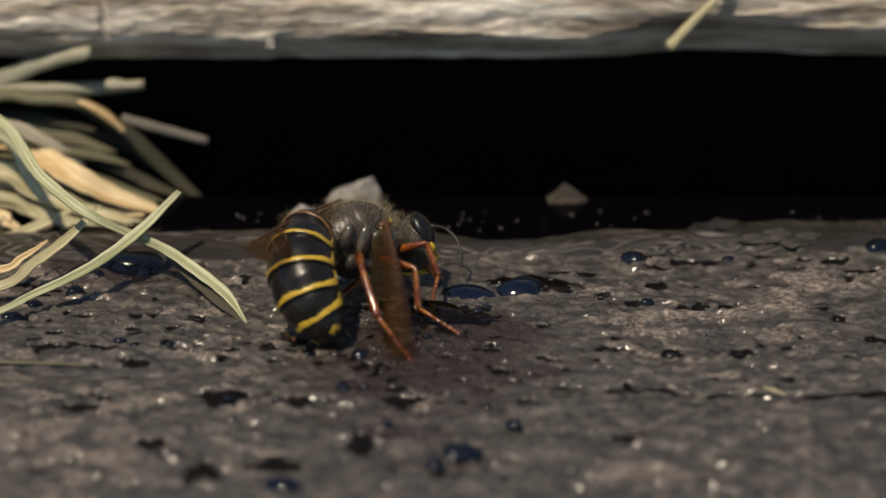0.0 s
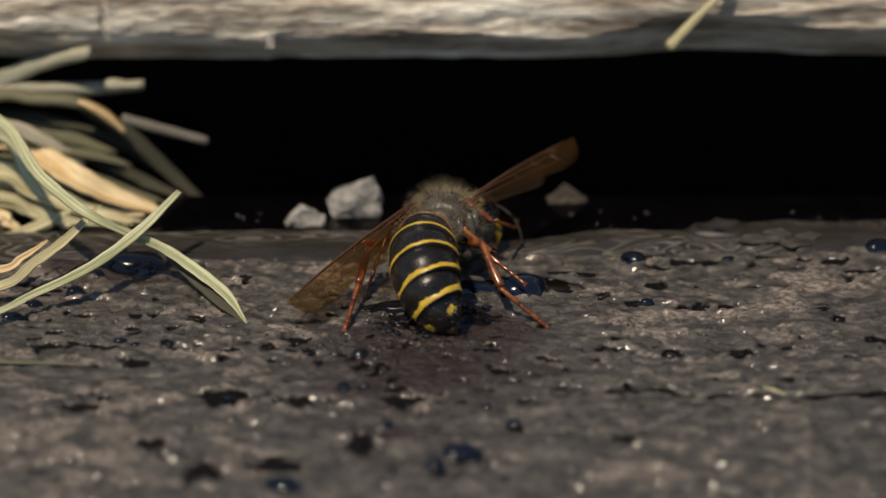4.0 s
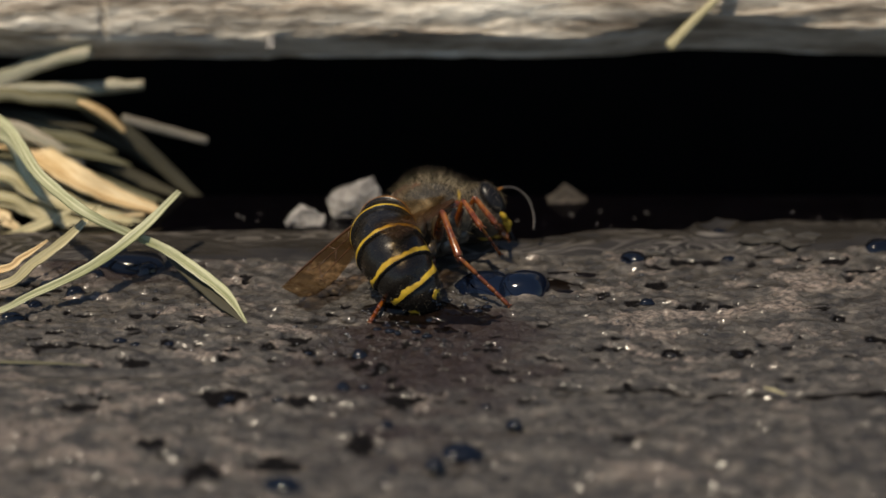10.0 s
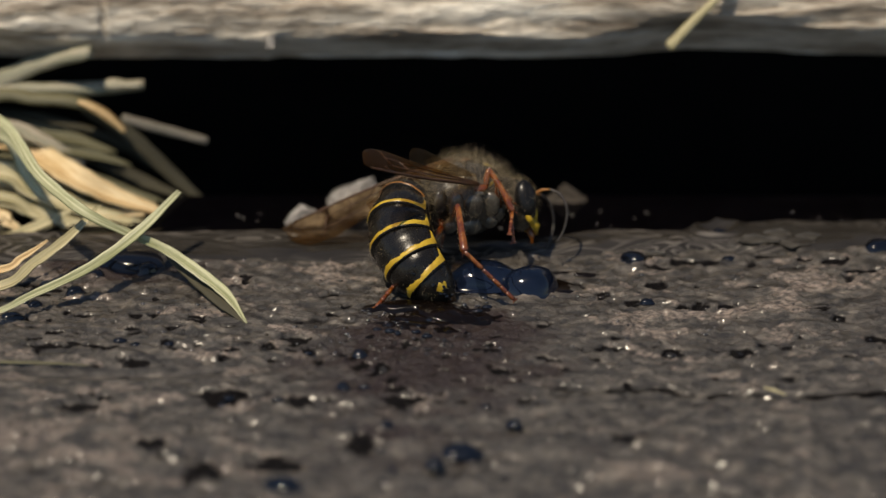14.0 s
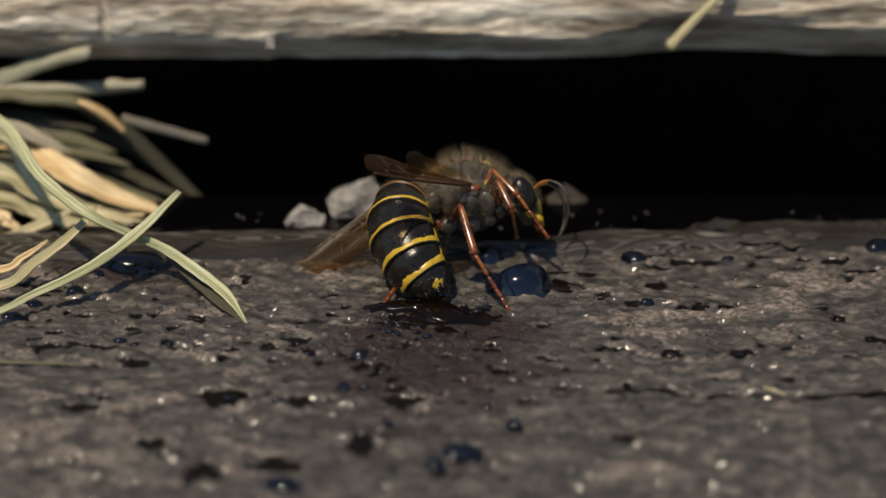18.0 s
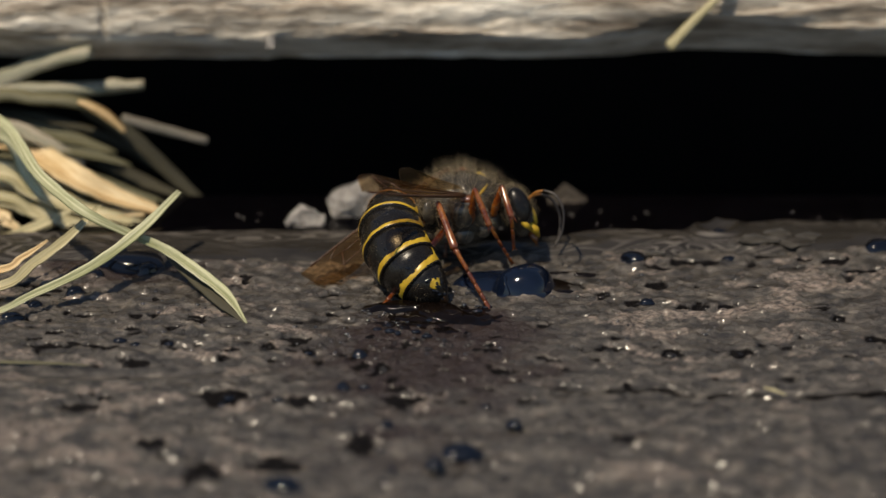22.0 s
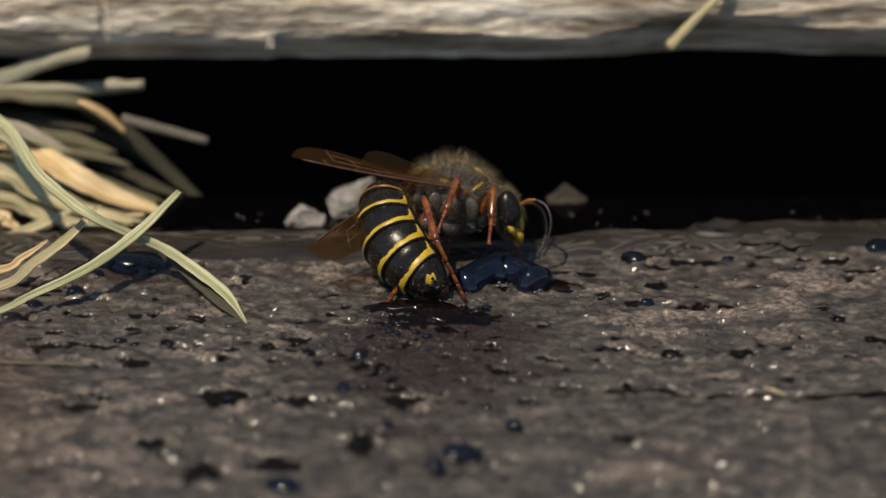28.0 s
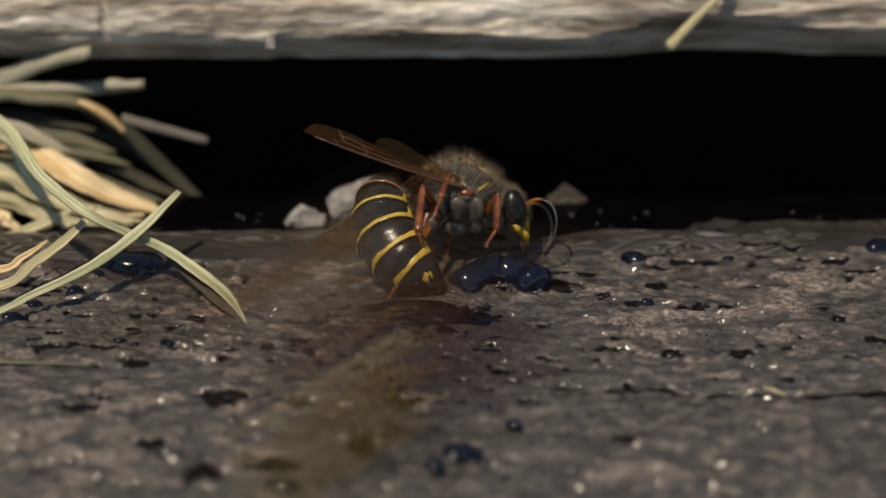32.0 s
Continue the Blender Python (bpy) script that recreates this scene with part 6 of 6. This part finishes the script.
    at(25.0, (-3.90, -0.06, 3.40), (0.05, 1.00, 0.03), (-0.84, 0.02, 0.55), 90, (2.10, 0.39, 3.89), (2.73, -1.23, 1.13), ((-1.80, -1.04, 5.57), (-1.00, -3.52, 4.10), (0.98, -2.80, 0.12)), ((0.51, -0.06, 5.65), (0.66, -1.85, 4.37), (0.50, -4.72, 4.30)), ((2.02, -1.31, 4.82), (1.61, -2.14, 3.12), (1.29, -4.26, 2.71)), (-3.24, -7.87), (-8.79, 0.34, 9.61), (-7.60, -6.16, 2.91))
    at(27.5, (-3.46, -0.90, 3.81), (0.02, 0.95, 0.32), (-0.97, -0.06, 0.25), 62, (2.72, -0.57, 4.15), (3.19, -2.32, 1.12), ((-1.12, -4.42, 5.20), (-0.28, -7.02, 3.99), (1.12, -7.55, 0.12)), ((0.88, -2.81, 5.50), (0.50, -4.73, 4.48), (0.03, -7.57, 4.59)), ((3.17, -3.03, 4.39), (3.01, -4.44, 3.14), (2.21, -6.47, 2.88)), (-3.24, -7.87), (-7.03, -2.40, 6.17), (-7.94, -5.48, 2.25))
    at(28.0, (-3.03, -0.75, 4.00), (0.13, 0.93, 0.35), (-0.97, 0.04, 0.25), 59, (2.88, -0.63, 4.00), (3.35, -2.31, 1.11), ((-1.06, -4.44, 5.20), (-0.37, -6.99, 3.81), (1.28, -7.19, 0.12)), ((0.82, -2.49, 5.53), (0.19, -4.29, 4.45), (-0.28, -7.13, 4.39)), ((2.80, -2.33, 4.94), (2.70, -3.74, 3.68), (2.53, -5.86, 3.11)), (-3.24, -7.87), (-8.29, -2.08, 6.72), (-7.45, -6.00, 2.83))
    at(29.0, (-2.80, -1.29, 4.45), (0.20, 0.85, 0.49), (-0.98, 0.13, 0.17), 70, (3.03, -1.39, 4.17), (3.34, -2.99, 1.43), ((-1.00, -4.78, 5.87), (-0.37, -7.03, 4.00), (1.12, -6.83, 0.12)), ((0.66, -2.76, 5.82), (0.03, -4.40, 4.50), (-0.43, -7.24, 4.44)), ((2.76, -3.73, 4.88), (2.37, -5.30, 3.88), (2.04, -7.46, 3.86)), (-3.24, -7.87), (-7.95, -2.97, 6.60), (-7.44, -6.42, 3.20))
    at(30.0, (-2.99, -0.97, 4.33), (0.18, 0.88, 0.44), (-0.97, 0.09, 0.20), 67, (3.10, -1.12, 3.87), (3.51, -2.72, 1.13), ((-1.00, -3.72, 6.08), (-0.59, -5.16, 3.47), (1.12, -6.83, 0.12)), ((0.75, -2.12, 5.53), (-0.13, -3.92, 4.63), (-0.43, -6.78, 4.90)), ((3.01, -3.21, 4.65), (2.38, -4.64, 3.58), (1.74, -6.69, 3.15)), (-3.24, -7.87), (-7.80, -2.36, 7.02), (-7.44, -6.14, 3.58))
    at(31.0, (-2.57, -0.80, 4.14), (0.32, 0.86, 0.39), (-0.94, 0.25, 0.23), 67, (3.35, -0.97, 3.80), (3.67, -2.51, 1.20), ((-1.16, -3.73, 5.74), (-1.43, -6.05, 3.89), (0.50, -6.47, 0.12)), ((0.66, -1.59, 5.29), (-0.28, -3.32, 4.35), (-1.21, -6.06, 4.23)), ((3.42, -2.99, 4.55), (2.86, -3.81, 2.85), (2.21, -5.88, 2.61)), (-3.24, -7.87), (-6.96, -2.34, 6.67), (-6.98, -6.15, 2.90))
    at(32.0, (-3.16, -0.35, 3.91), (0.20, 0.95, 0.25), (-0.90, 0.08, 0.43), 68, (3.20, -0.24, 3.82), (3.67, -2.07, 1.00), ((-1.13, -3.39, 5.42), (-1.37, -5.90, 3.82), (-0.44, -5.38, 0.12)), ((0.35, -0.89, 5.15), (-0.13, -2.95, 4.53), (-0.44, -5.80, 4.80)), ((3.08, -2.55, 4.52), (2.96, -3.41, 2.67), (2.37, -5.53, 2.61)), (-3.24, -7.87), (-6.88, -1.22, 7.54), (-7.30, -5.52, 2.95))
    for key, r in rows.items():
        walk(wasp[key], r)
    fly = [(0.0, (95, -40, 1.7), 20), (24.2, (95, -40, 1.7), 20), (24.4333, (30, -20, 60), 8), (24.4667, (7.16, -34.95, 26.80), 8), (24.5, (6.54, -35.69, 25.20), 5), (24.5333, (5.72, -36.49, 23.48), 2), (24.5667, (-60, -60, 20), -5), (24.8, (-95, -60, 40), 60),
           (25.5, (-95, -60, 60), 0), (27.5, (-40, -140, 60), -40), (31.7, (95, -40, 50), 10), (31.9, (55, 4, 26), 10), (31.9667, (11.31, -6.00, 8.46), 10), (32.0, (-5.81, -24.19, 6.00), 10)]
    walk(flyer["wasp"], [(t, at_mm(p, Euler((radians(62 if 24.3 < t < 25 else 35), 0, radians(a))).to_matrix())) for t, p, a in fly])
    drops(rows)


def drops(rows):
    def shift(ob, keys):
        base = ob.matrix_basis.copy()
        walk(ob, [(t, Matrix.Translation(Vector(d) * MM) @ base) for t, d in keys])
    shift(sip, [(0.0, (-0.1, 0, -0.95)), (3.0, (-0.1, 0, -0.8)), (5.5, (0, 0, -0.6)), (8.0, (0, 0, -0.75)), (8.6, (-0.2, 0, 0)), (9.0, (-0.2, 0, 0)), (10.0, (0, 0, -0.5)), (13.0, (0.4, 0, -0.3)), (18.0, (0, 0, -0.1)), (25.0, (0.2, 0.1, -0.3)), (28.0, (0.2, 0.4, -1.6)), (32.0, (0.2, 0.4, -1.6))])
    shift(sip_full, [(0.0, (0, 0, -1.3)), (18.0, (0, 0, -1.3)), (22.0, (0, 0, -0.9)), (24.0, (0, 0, -0.2)), (28.0, (0, 0, 0)), (32.0, (0, 0, 0))])
    for ob in (sip_c, sip_d):
        shift(ob, [(0.0, (0, 0, -1.1)), (14.0, (0, 0, -1.1)), (16.0, (0, 0, 0)), (19.0, (0, 0, -0.1)), (21.5, (0, 0, -1.1)), (32.0, (0, 0, -1.1))])
    shift(sip_b, [(0.0, (0, 0, -0.75)), (1.3, (0, 0, -1.2)), (5.5, (0.6, 1.0, -0.6)), (9.0, (1.2, 0.8, -0.5)), (13.0, (1.0, 1.2, 0.2)), (14.5, (1.0, 1.2, 0.1)), (17.0, (1.2, 1.8, -0.8)), (20.0, (1.2, 1.8, -0.9)), (24.0, (0.6, 0.6, -0.3)), (28.0, (0.9, 0.3, -1.25)), (32.0, (0.9, 0.3, -1.25))])


motions()
